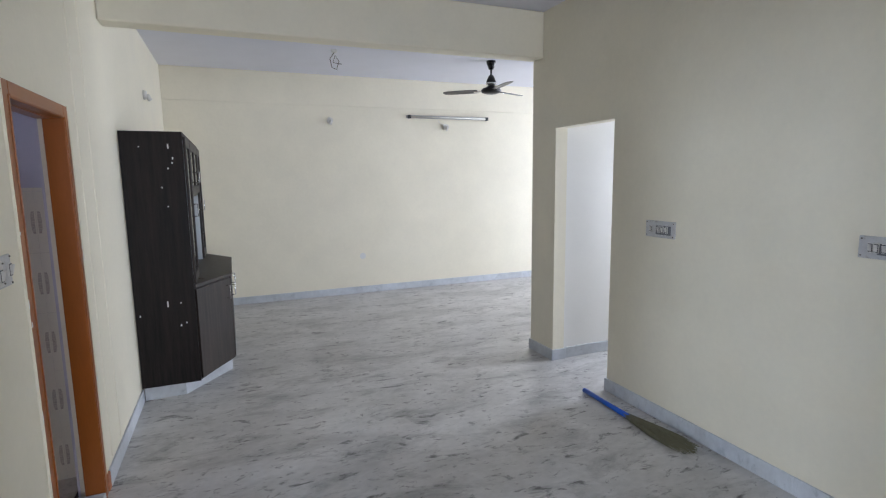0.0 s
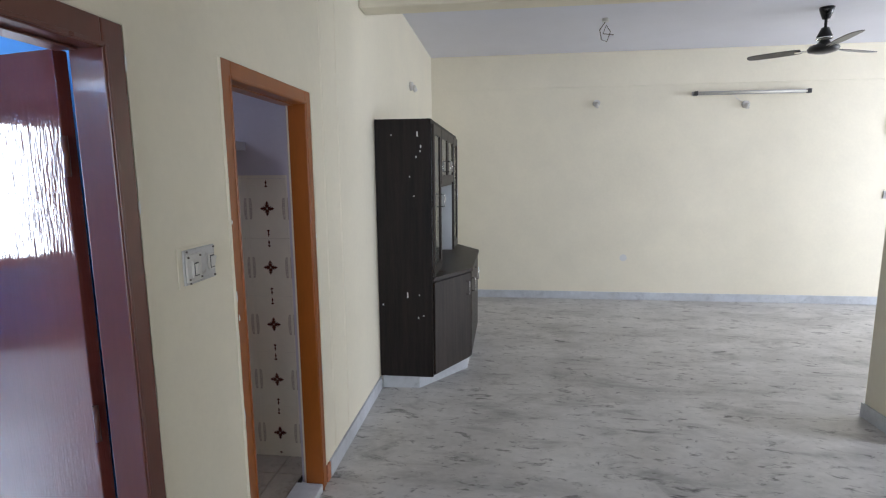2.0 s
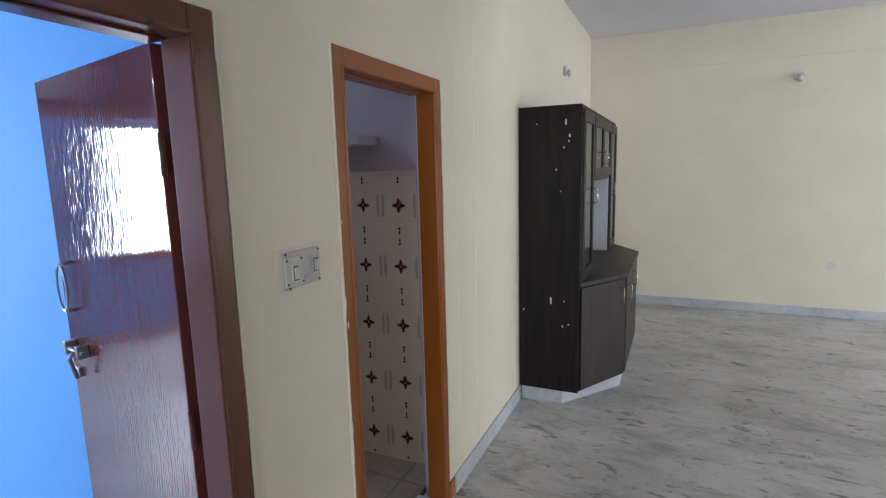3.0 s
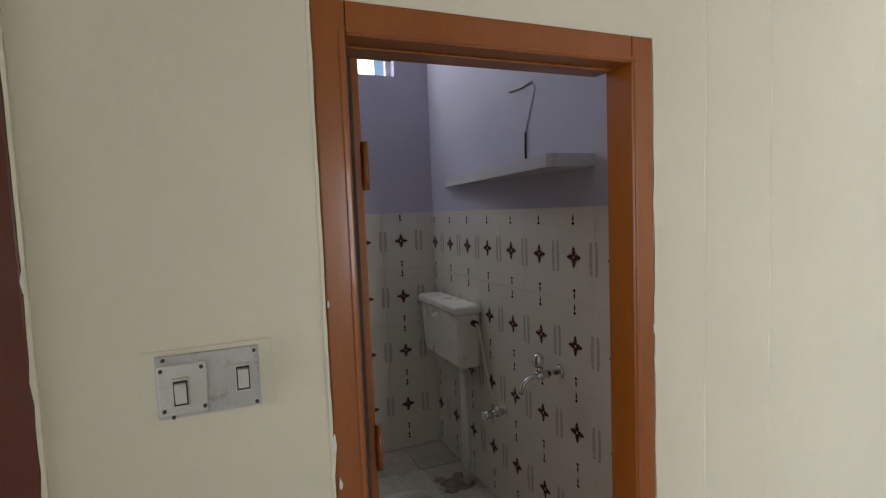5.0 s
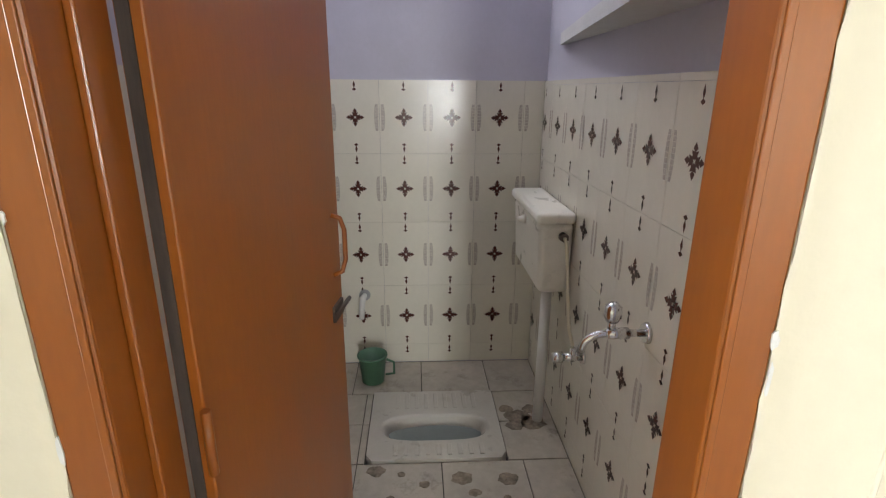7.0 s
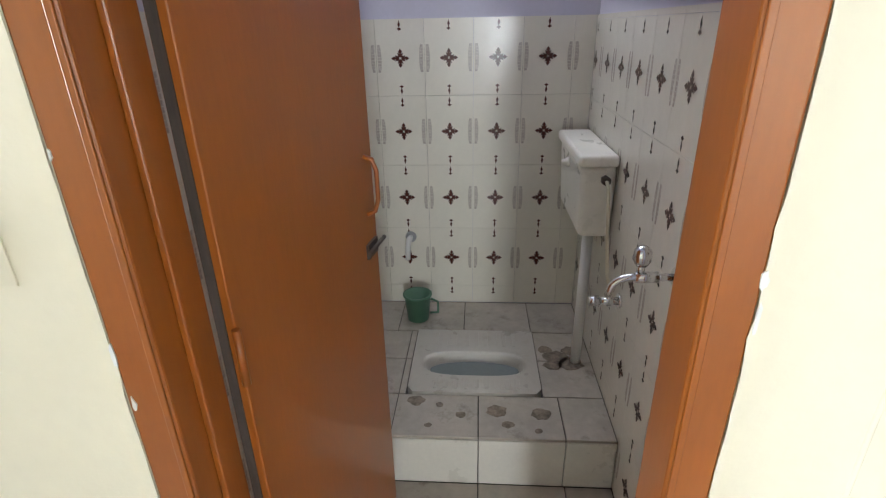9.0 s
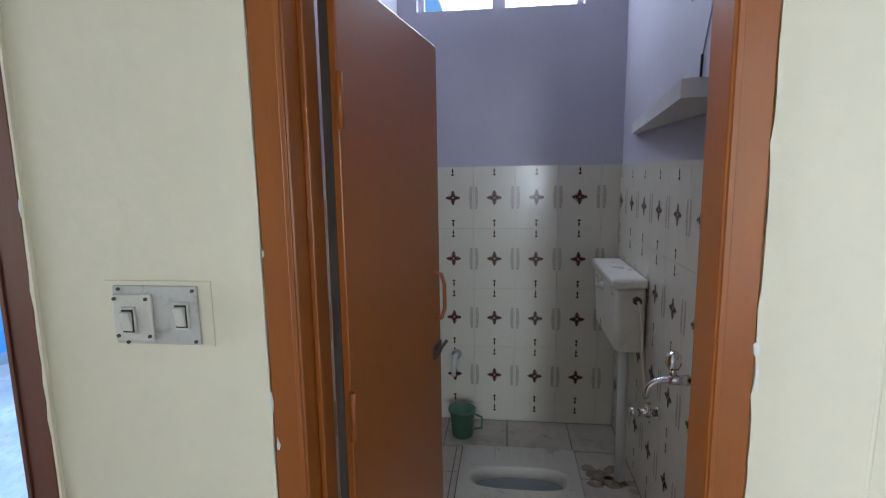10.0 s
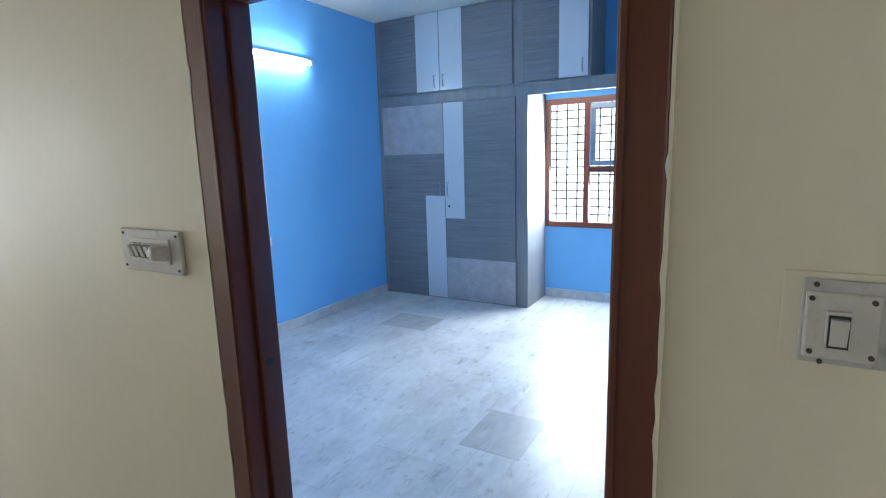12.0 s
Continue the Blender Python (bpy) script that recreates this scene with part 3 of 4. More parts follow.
def right_board(y0, y1, z0, z1, label):
    s = thing("switch_board", label, "switch")
    part("plate", B((RX - 0.012, RX - 0.001, y0, y1, z0, z1), bev=0.003), SWPLATE, s)
    part("display", B((RX - 0.018, RX - 0.0121, y0 + 0.03, y0 + (y1 - y0) * 0.62, z0 + 0.02, z1 - 0.03), bev=0.003), GREYP, s, "grey switch and fan regulator panel")
    for k in range(3):
        rocker(s, RX - 0.0181, y0 + 0.06 + 0.032 * k, (z0 + z1) / 2, 0.014, 0.03, -1)
    rocker(s, RX - 0.0121, y1 - 0.05, (z0 + z1) / 2, 0.014, 0.03, -1)
    for y in (y0 + 0.012, y1 - 0.012):
        for z in (z0 + 0.012, z1 - 0.012):
            plate_screw(s, RX - 0.012, y, z, -1)
    return s


right_board(4.45, 4.70, 1.255, 1.365, "white switch board with grey regulator on the wall")
right_board(3.20, 3.40, 1.285, 1.385, "white switch board with a single rocker")

# ---- tall crockery cabinet ----
cab = thing("crockery_cabinet", "tall dark wenge laminate cabinet with glass doors", "cabinet")
part("side_panel", B((0.002, 0.412, 6.32, 6.345, 0.10, 2.035), bev=0.002), WENGE, cab, "dark side panel with chipped spots")
part("side_panel", B((0.002, 0.412, 8.215, 8.24, 0.10, 2.035), bev=0.002), WENGE, cab)
part("top", B((0.002, 0.412, 6.3455, 8.2145, 2.01, 2.035)), WENGE, cab)
part("back_panel", B((0.002, 0.016, 6.3455, 8.2145, 0.88, 2.0095)), LAMW, cab, "white back panel")
part("plinth", prism(bmesh.new(), [(0.016, 6.33), (0.30, 6.345), (0.64, 6.80), (0.64, 7.76), (0.38, 8.21), (0.016, 8.21)], 0.0, 0.0995), SKIRT, cab, "grey marble plinth")
part("lower_body", prism(bmesh.new(), [(0.02, 6.3455), (0.405, 6.3455), (0.655, 6.785), (0.655, 7.785), (0.405, 8.2145), (0.02, 8.2145)], 0.10, 0.845), WENGE, cab)
part("counter", prism(bmesh.new(), [(0.02, 6.346), (0.425, 6.346), (0.685, 6.775), (0.685, 7.795), (0.425, 8.214), (0.02, 8.214)], 0.8455, 0.872), WENGE2, cab, "brown laminate counter")


def slab_door(p, q, z0, z1, handle_at):
    """An upright lower door between two plan points, facing outwards."""
    p, q = Vector((*p, 0)), Vector((*q, 0))
    d = (q - p).normalized()
    nrm = Vector((d.y, -d.x, 0))
    bm = bmesh.new()
    m = Matrix(((d.x, nrm.x, 0, p.x), (d.y, nrm.y, 0, p.y), (0, 0, 1, 0), (0, 0, 0, 1)))
    w = (q - p).length
    box(bm, 0.008, w - 0.008, 0.001, 0.019, z0, z1, bev=0.002, m=m)
    door = part("door", bm, WENGE2, cab)
    u = handle_at * w
    pts = [m @ Vector(v) for v in ((u, 0.019, z1 - 0.17), (u, 0.05, z1 - 0.17), (u, 0.05, z1 - 0.06), (u, 0.019, z1 - 0.06))]
    part("handle", tube(bmesh.new(), pts, 0.005, 8), CHROME, door, "chrome pull handle")


slab_door((0.407, 6.348), (0.657, 6.787), 0.115, 0.835, 0.86)
slab_door((0.656, 6.79), (0.656, 7.285), 0.115, 0.835, 0.10)
slab_door((0.656, 7.287), (0.656, 7.783), 0.115, 0.835, 0.10)
slab_door((0.657, 7.787), (0.407, 8.212), 0.115, 0.835, 0.14)
for y0, y1, hy in ((6.35, 6.78, 6.74), (7.80, 8.21, 7.84)):
    d = part("glass_door", B((0.413, 0.431, y0, y0 + 0.06, 0.88, 2.0), (0.413, 0.431, y1 - 0.06, y1, 0.88, 2.0), (0.413, 0.431, y0 + 0.0605, y1 - 0.0605, 0.88, 0.95), (0.413, 0.431, y0 + 0.0605, y1 - 0.0605, 1.93, 2.0)), WENGE2, cab)
    part("pane", B((0.419, 0.423, y0 + 0.061, y1 - 0.061, 0.951, 1.929)), glassm, d)
    part("handle", tube(bmesh.new(), [(0.431, hy, 1.38), (0.462, hy, 1.38), (0.462, hy, 1.48), (0.431, hy, 1.48)], 0.005, 8), CHROME, d, "chrome pull handle")
for y0, y1, hy in ((6.81, 7.29, 7.25), (7.295, 7.775, 7.33)):
    d = part("glass_door", B((0.413, 0.431, y0, y0 + 0.05, 1.56, 2.0), (0.413, 0.431, y1 - 0.05, y1, 1.56, 2.0), (0.413, 0.431, y0 + 0.0505, y1 - 0.0505, 1.56, 1.63), (0.413, 0.431, y0 + 0.0505, y1 - 0.0505, 1.93, 2.0)), WENGE2, cab)
    part("pane", B((0.419, 0.423, y0 + 0.051, y1 - 0.051, 1.631, 1.929)), glassm, d)
    part("handle", tube(bmesh.new(), [(0.431, hy, 1.66), (0.462, hy, 1.66), (0.462, hy, 1.75), (0.431, hy, 1.75)], 0.005, 8), CHROME, d, "chrome pull handle")
for y in (6.785, 7.778):
    part("divider", B((0.017, 0.41, y, y + 0.02, 0.8725, 2.0095)), LAMW, cab)
part("shelf", B((0.017, 0.41, 6.806, 7.777, 1.53, 1.555)), WENGE2, cab)
for y0, y1 in ((6.3455, 6.784), (7.799, 8.2145)):
    for z in (1.2, 1.6):
        part("shelf", B((0.017, 0.39, y0, y1, z, z + 0.018)), LAMW, cab)
part("shelf", B((0.017, 0.39, 6.806, 7.777, 1.77, 1.785)), LAMW, cab)
random.seed(4)
for y, z, h in ((0.31, 1.91, 0.035), (0.335, 1.83, 0.02), (0.33, 1.80, 0.012), (0.30, 1.76, 0.012), (0.22, 0.72, 0.045), (0.30, 0.56, 0.015), (0.34, 0.58, 0.008), (0.25, 1.62, 0.01), (0.28, 1.48, 0.008), (0.03, 0.66, 0.012), (0.31, 0.74, 0.008), (0.12, 1.92, 0.006)):
    part("chip", B((y, y + 0.009, 6.3188, 6.3199, z, z + h)), PUTTY, cab, "pale chipped spot")
keys = thing("key_bunch", "small bunch of dark metal keys on the cabinet counter", "keys")
bm = bmesh.new()
for k in range(5):
    a = k * 1.1
    box(bm, 0, 0.055, -0.005, 0.005, 0.0, 0.003, m=Matrix.Translation((0.43, 6.60, 0.8725 + 0.003 * k)) @ pose(0, 0, 0, 0, 0, math.degrees(a)))
part("key", bm, SCREW, keys)

# ---- hall fittings ----
tl = thing("tube_light", "unlit tube light batten on the far wall", "lamp")
part("batten", B((3.17, 4.49, 9.30, 9.334, 2.545, 2.585), bev=0.004), STEEL, tl)
part("tube", cyl(bmesh.new(), (3.22, 9.275, 2.56), (4.44, 9.275, 2.56), 0.014), DEADTUBE, tl)
for x in (3.18, 4.44):
    part("end_cap", B((x, x + 0.04, 9.255, 9.2995, 2.535, 2.585), bev=0.004), DARK, tl)
part("cord", tube(bmesh.new(), [(3.66, 9.32, 2.54), (3.68, 9.32, 2.50), (3.74, 9.325, 2.47), (3.80, 9.32, 2.455)], 0.003, 6), PIPE, tl)


def holder(x, y, z, nx, ny, label):
    h = thing("bulb_holder", label, "lamp holder")
    a, b = Vector((x, y, z)), Vector((x + nx * 0.03, y + ny * 0.03, z))
    part("base", cyl(bmesh.new(), a, b, 0.045, 0.04), PLASTIC, h)
    part("socket", cyl(bmesh.new(), b, b + Vector((nx * 0.03, ny * 0.03, -0.05)), 0.024, 0.02), PLASTIC, h)


holder(3.80, 9.348, 2.43, 0, -1, "white round connector on the far wall")
holder(2.06, 9.348, 2.48, 0, -1, "white angle lamp holder on the far wall")
holder(0.001, 7.80, 2.50, 1, 0, "white angle lamp holder above the cabinet")
mk = thing("wall_plug", "small pale patched spot plate on the far wall", "plate")
part("plate", cyl(bmesh.new(), (2.457, 9.349, 0.55), (2.457, 9.342, 0.55), 0.045, n=14), PIPE, mk)
for x0, x1, z0, z1, lb in ((5.38, 5.62, 2.06, 2.27, "grey meter box on the far wall"), (5.42, 5.66, 1.30, 1.39, "white switch board on the far wall")):
    s = thing("wall_box", lb, "electrical box")
    part("body", B((x0, x1, 9.325 if z0 > 2 else 9.335, 9.348, z0, z1), bev=0.003), SWPLATE, s)
    for k in range(4):
        part("switch", B((x0 + 0.03 + 0.045 * k, x0 + 0.06 + 0.045 * k, 9.31 if z0 > 2 else 9.325, 9.3245 if z0 > 2 else 9.3345, z0 + 0.03, z1 - 0.03), bev=0.002), STEEL if z0 > 2 else PLASTIC, s)

fan = thing("ceiling_fan", "dark three-bladed ceiling fan hanging on a short rod", "fan")
FX, FY = 3.80, 7.86
part("canopy", lathe(bmesh.new(), [(0.0, 3.09), (0.06, 3.088), (0.055, 3.06), (0.03, 2.99), (0.0, 2.985)], (FX, FY, 0)), BLACK, fan)
part("rod", cyl(bmesh.new(), (FX, FY, 2.84), (FX, FY, 3.0), 0.012), BLACK, fan)
part("lower_cup", lathe(bmesh.new(), [(0.0, 2.92), (0.03, 2.915), (0.062, 2.84), (0.055, 2.825), (0.0, 2.82)], (FX, FY, 0)), BLACK, fan)
part("motor", lathe(bmesh.new(), [(0.0, 2.80), (0.04, 2.80), (0.06, 2.775), (0.11, 2.76), (0.125, 2.735), (0.115, 2.71), (0.06, 2.695), (0.0, 2.69)], (FX, FY, 0), 32), BLACK, fan)
part("trim_ring", lathe(bmesh.new(), [(0.06, 2.83), (0.066, 2.826), (0.066, 2.818), (0.06, 2.815)], (FX, FY, 0)), CHROME, fan)
base = math.atan2(-0.46, 0.887)
for deg in (170, 290, 50):
    a = base + radians(deg)
    bm = bmesh.new()
    m = Matrix.Translation((FX, FY, 2.735)) @ Matrix.Rotation(a, 4, "Z") @ Matrix.Rotation(radians(9), 4, "X")
    lo, hi = [], []
    for u, w in ((0.17, 0.05), (0.25, 0.065), (0.40, 0.068), (0.55, 0.062), (0.60, 0.045), (0.615, 0.015)):
        for s, lst in ((1, lo), (-1, hi)):
            lst.append((u, s * w))
    loop = lo + hi[::-1]
    vs = [bm.verts.new(m @ Vector((u, v, 0.003))) for u, v in loop]
    ws = [bm.verts.new(m @ Vector((u, v, -0.003))) for u, v in loop]
    bm.faces.new(vs)
    bm.faces.new(ws[::-1])
    for i in range(len(vs)):
        j = (i + 1) % len(vs)
        bm.faces.new((vs[i], vs[j], ws[j], ws[i]))
    blade = part("blade", bm, BROWNF, fan)
    part("bracket", box(bmesh.new(), 0.10, 0.22, -0.022, 0.022, -0.010, -0.004, bev=0.002, m=m), CHROME, blade, "chrome blade bracket")
hk = thing("ceiling_hook", "bare ceiling hook with a loop of wire", "hook")
part("rose", cyl(bmesh.new(), (1.88, 7.92, 3.06), (1.88, 7.92, 3.09), 0.03), PIPE, hk)
part("wire", tube(bmesh.new(), [(1.88, 7.92, 3.06), (1.83, 7.92, 2.99), (1.85, 7.93, 2.90), (1.90, 7.92, 2.88), (1.93, 7.92, 2.97), (1.89, 7.92, 3.03), (1.86, 7.91, 2.95), (1.96, 7.92, 2.94)], 0.004, 6), SCREW, hk)

br = thing("broom", "grass broom with a blue plastic handle lying on the floor", "broom")
part("handle", tube(bmesh.new(), [(3.165, 5.09, 0.022), (3.16, 4.85, 0.022), (3.155, 4.60, 0.024)], [0.019, 0.017, 0.019], 12), BLUEPL, br)
bm = bmesh.new()
random.seed(11)
for k in range(170):
    a, s = random.uniform(-1, 1), random.random()
    x1 = 3.175 + a * 0.085
    tube(bm, [(3.155 + a * 0.014, 4.63, 0.012 + 0.022 * s), (3.165 + a * 0.055, 4.36, 0.006 + 0.035 * s), (x1 + 0.02, 4.06 + random.uniform(0, 0.12) + abs(a) * 0.06, 0.005 + 0.018 * s)], [0.003, 0.0035, 0.001], 4)
part("bristles", bm, STRAW, br, "dry brown-green grass bristles")

# ---- toilet ----
PZ, PX, FZ = 0.257, -0.889, 0.034
struct("floor_toilet", B((TX, -0.136, TY0, TY1, 0.0, FZ - 0.004)), GROUTD, "toilet floor bed under pale tiles", "floor")
plat = struct("platform", B((TX, -1.5845, TY0, TY1, FZ - 0.004, PZ - 0.006), (-1.1235, PX - 0.008, TY0, TY1, FZ - 0.004, PZ - 0.006), (-1.584, -1.124, TY0, 4.4615, FZ - 0.004, PZ - 0.006), (-1.584, -1.124, 5.0035, TY1, FZ - 0.004, PZ - 0.006)), GROUTD, "raised tiled platform under the squat pan", "platform")

# fittings are given from a base point of the toilet
TB, TZ, TXB = (0.026, 0.0, -0.066), PZ + 0.066, TX - 0.026
bucket = thing("bucket", "small dark green plastic mug bucket on the platform", "bucket", base=TB)
bm = lathe(bmesh.new(), [(0.0, TZ), (0.052, TZ), (0.066, TZ + 0.13), (0.072, TZ + 0.132), (0.072, TZ + 0.14), (0.062, TZ + 0.14), (0.049, TZ + 0.01), (0.0, TZ + 0.008)], (-1.735, 4.447, 0))
part("body", bm, GREEN, bucket)
part("handle", tube(bmesh.new(), [(-1.72, 4.515, TZ + 0.12), (-1.71, 4.55, TZ + 0.11), (-1.71, 4.55, TZ + 0.05), (-1.72, 4.51, TZ + 0.04)], 0.006, 8), GREEN, bucket)

# squat pan: ceramic slab with an oval recess
pan = thing("squat_pan", "old pale ceramic squat toilet pan set in the platform", "toilet", base=TB)
px0, px1, py0, py1 = -1.61, -1.150, 4.462, 5.003
bm = bmesh.new()
cx, cy, ra, rb = -1.340, 4.733, 0.088, 0.226
N = 48
rim, rect, low, inn, bot = [], [], [], [], []
for k in range(N):
    a = 2 * math.pi * k / N
    c, s = math.cos(a), math.sin(a)
    ex, ey = math.copysign(abs(c) ** 0.75, c), math.copysign(abs(s) ** 0.6, s)
    rim.append(bm.verts.new((cx + ra * ex, cy + rb * ey, TZ + 0.016)))
    inn.append(bm.verts.new((cx + (ra - 0.014) * ex, cy + (rb - 0.014) * ey, TZ + 0.004)))
    low.append(bm.verts.new((cx + (ra - 0.026) * ex, cy + (rb - 0.03) * ey, TZ - 0.06)))
    bot.append(bm.verts.new((cx + (ra - 0.05) * ex, cy + (rb - 0.08) * ey, TZ - 0.075)))
    t = min((px1 - cx if c > 0 else cx - px0) / max(abs(c), 1e-6), (py1 - cy if s > 0 else cy - py0) / max(abs(s), 1e-6))
    rect.append((cx + c * t, cy + s * t))
top = [bm.verts.new((x, y, TZ + 0.010)) for x, y in rect]
skirtv = [bm.verts.new((x, y, TZ - 0.12)) for x, y in rect]
for A_, B_ in ((top, rim), (rim, inn), (inn, low), (low, bot), (skirtv, top)):
    for k in range(N):
        f = bm.faces.new((A_[k], A_[(k + 1) % N], B_[(k + 1) % N], B_[k]))
        f.smooth = A_ is not skirtv and A_ is not top
bm.faces.new(bot)
part("bowl", bm, CERAM, pan)
part("water", prism(bmesh.new(), [(cx + 0.060 * math.cos(2 * math.pi * k / 32), cy + 0.192 * math.sin(2 * math.pi * k / 32)) for k in range(32)], TZ - 0.074, TZ - 0.022), WATER, pan, "still grey water")
for k in range(9):
    for xa, xb in ((-1.232, -1.170), (-1.585, -1.47)):
        y = 4.565 + k * 0.042
        part("foot_rib", B((xa, xb, y, y + 0.018, TZ + 0.0105, TZ + 0.016), bev=0.002), CERAM, pan)

cis = thing("cistern", "old ivory plastic flushing cistern on the tiled wall", "cistern", base=TB)


def tapered(x0, x1, y0, y1, z0, z1, inset, bev):
    """A tank narrower at its foot, flat against the wall at y1, with rounded edges."""
    bm = bmesh.new()
    lo = [bm.verts.new(p) for p in ((x0 + inset, y0 + inset, z0), (x1 - inset, y0 + inset, z0), (x1 - inset, y1, z0), (x0 + inset, y1, z0))]
    hi = [bm.verts.new(p) for p in ((x0, y0, z1), (x1, y0, z1), (x1, y1, z1), (x0, y1, z1))]
    bm.faces.new(lo[::-1])
    bm.faces.new(hi)
    for k in range(4):
        bm.faces.new((lo[k], lo[(k + 1) % 4], hi[(k + 1) % 4], hi[k]))
    bmesh.ops.bevel(bm, geom=bm.edges[:], offset=bev, segments=4, affect="EDGES", profile=0.5)
    for f in bm.faces:
        f.smooth = len(f.verts) == 4 and f.calc_area() < 0.004
    return bm


part("tank", tapered(-1.80, -1.305, 5.108, 5.238, 0.935, 1.212, 0.012, 0.022), CISTERN, cis)
part("lid", tapered(-1.815, -1.293, 5.098, 5.239, 1.210, 1.252, -0.002, 0.014), CISTERN, cis)
part("knob", lathe(bmesh.new(), [(0.0, 0.0), (0.019, 0.0), (0.019, -0.012), (0.012, -0.014), (0.012, -0.03), (0.0, -0.031)], (-1.55, 5.108, 1.17), 16, "Y"), CISTERN, cis)
part("inlet_nut", cyl(bmesh.new(), (-1.304, 5.195, 1.165), (-1.275, 5.195, 1.165), 0.017, n=6), SCREW, cis, "dark inlet nut")
part("flush_pipe", tube(bmesh.new(), [(-1.385, 5.17, TZ + 0.004), (-1.385, 5.172, 0.6), (-1.385, 5.172, 0.936)], 0.021, 16), PIPE, cis, "white flush pipe")
part("inlet_hose", tube(bmesh.new(), [(-1.275, 5.195, 1.165), (-1.255, 5.197, 1.15), (-1.235, 5.20, 1.08), (-1.20, 5.20, 0.97), (-1.15, 5.20, 0.86), (-1.105, 5.202, 0.825)], 0.0065, 8), HOSE, cis, "yellowed inlet hose")


def tap(name, x, z, big, label):
    t = thing(name, label, "tap", base=TB)
    s = 0.82 if big else 0.75
    yb = TY1 - 0.0105
    part("flange", cyl(bmesh.new(), (x, yb, z), (x, yb - 0.01, z), 0.034 * s, 0.03 * s, 24), CHROME, t)
    bm = bmesh.new()
    tube(bm, [(x, yb - 0.01, z), (x, yb - 0.09 * s, z)], 0.012 * s, 12)
    cyl(bm, (x, yb - 0.06 * s, z), (x, yb - 0.13 * s, z), 0.018 * s)
    ps = [(x - k * 0.001, yb - 0.12 * s - 0.075 * s * math.sin(k * 0.157), z - 0.05 * s * (1 - math.cos(k * 0.157))) for k in range(11)]
    tube(bm, ps + [(x - 0.02, yb - 0.197 * s, z - 0.075 * s)], 0.0125 * s, 12)
    part("spout", bm, CHROME, t)
    bm = cyl(bmesh.new(), (x, yb - 0.115 * s, z + 0.01), (x, yb - 0.115 * s, z + 0.045 * s), 0.012 * s)
    part("stem", bm, CHROME, t)
    part("knob", lathe(bmesh.new(), [(0.0, 0.0), (0.018 * s, 0.0), (0.028 * s, 0.018 * s), (0.026 * s, 0.05 * s), (0.012 * s, 0.062 * s), (0.0, 0.063 * s)], (x, yb - 0.115 * s, z + 0.04 * s), 14), CHROME, t)


tap("tap", -0.668, 1.092, True, "chrome bib tap on the tiled wall")
st = thing("stop_valve", "small chrome stop valve below the cistern hose", "valve", base=TB)
part("flange", cyl(bmesh.new(), (-1.10, TY1 - 0.0105, 0.785), (-1.10, TY1 - 0.02, 0.785), 0.026), CHROME, st)
part("body", cyl(bmesh.new(), (-1.10, TY1 - 0.02, 0.785), (-1.10, TY1 - 0.085, 0.785), 0.014), CHROME, st)
part("outlet", cyl(bmesh.new(), (-1.10, TY1 - 0.05, 0.77), (-1.10, TY1 - 0.05, 0.82), 0.011), CHROME, st)
part("knob", cyl(bmesh.new(), (-1.10, TY1 - 0.085, 0.785), (-1.10, TY1 - 0.12, 0.785), 0.02, 0.017), CHROME, st)

wt = thing("wall_tap", "small white plastic tap on the back wall", "tap", base=TB)
part("flange", cyl(bmesh.new(), (TXB + 0.0105, 4.405, 0.70), (TXB + 0.02, 4.405, 0.70), 0.028), STEEL, wt)
part("spout", tube(bmesh.new(), [(TXB + 0.02, 4.405, 0.70), (TXB + 0.06, 4.40, 0.70), (TXB + 0.075, 4.395, 0.66), (TXB + 0.075, 4.393, 0.60)], [0.012, 0.016, 0.014, 0.012], 10), PIPE, wt)

sh = thing("wall_shelf", "whitewashed stone slab shelf on the toilet wall", "shelf", base=TB)
bm = prism(bmesh.new(), [(-1.68, 5.2515), (-1.67, 5.235), (-0.475, 5.070), (-0.46, 5.085), (-0.46, 5.2515)], 1.845, 1.888)
part("slab", bm, SLABW, sh)
tp = thing("wire", "thin cable stapled along the toilet wall", "cable", base=TB)
part("cord", tube(bmesh.new(), [(-0.99, TY1 - 0.003, 2.205), (-0.90, TY1 - 0.003, 2.20), (-0.82, TY1 - 0.003, 2.205)], 0.005, 6), GROUT, tp)
part("painted_cord", tube(bmesh.new(), [(-0.82, TY1 - 0.002, 2.205), (-0.80, TY1 - 0.002, 2.18), (-0.86, TY1 - 0.002, 2.06), (-0.875, TY1 - 0.002, 2.02)], 0.002, 6), LILAC, tp, "lilac painted-over cable")
part("bare_end", tube(bmesh.new(), [(-0.875, TY1 - 0.004, 2.02), (-0.876, TY1 - 0.005, 1.95), (-0.875, TY1 - 0.005, 1.889)], 0.004, 6), DARK, tp, "dark bare cable end")

# ventilator: frame, mullion, bars
vent = tagged(new("window_1"), "high toilet ventilator with a mullion and thin bars", "window", kind="structure")
part("frame", B((TX - 0.10, TX - 0.06, TW[0], TW[0] + 0.03, TW[2], TW[3]), (TX - 0.10, TX - 0.06, TW[1] - 0.03, TW[1], TW[2], TW[3])), LILAC, vent)
part("mullion", B((TX - 0.12, TX - 0.02, 4.60, 4.665, TW[2], TW[3])), LILAC, vent)
for z in (2.52, 2.64, 2.76, 2.88):
    part("bar", cyl(bmesh.new(), (TX - 0.05, TW[0], z), (TX - 0.05, TW[1], z), 0.005, n=8), SCREW, vent)

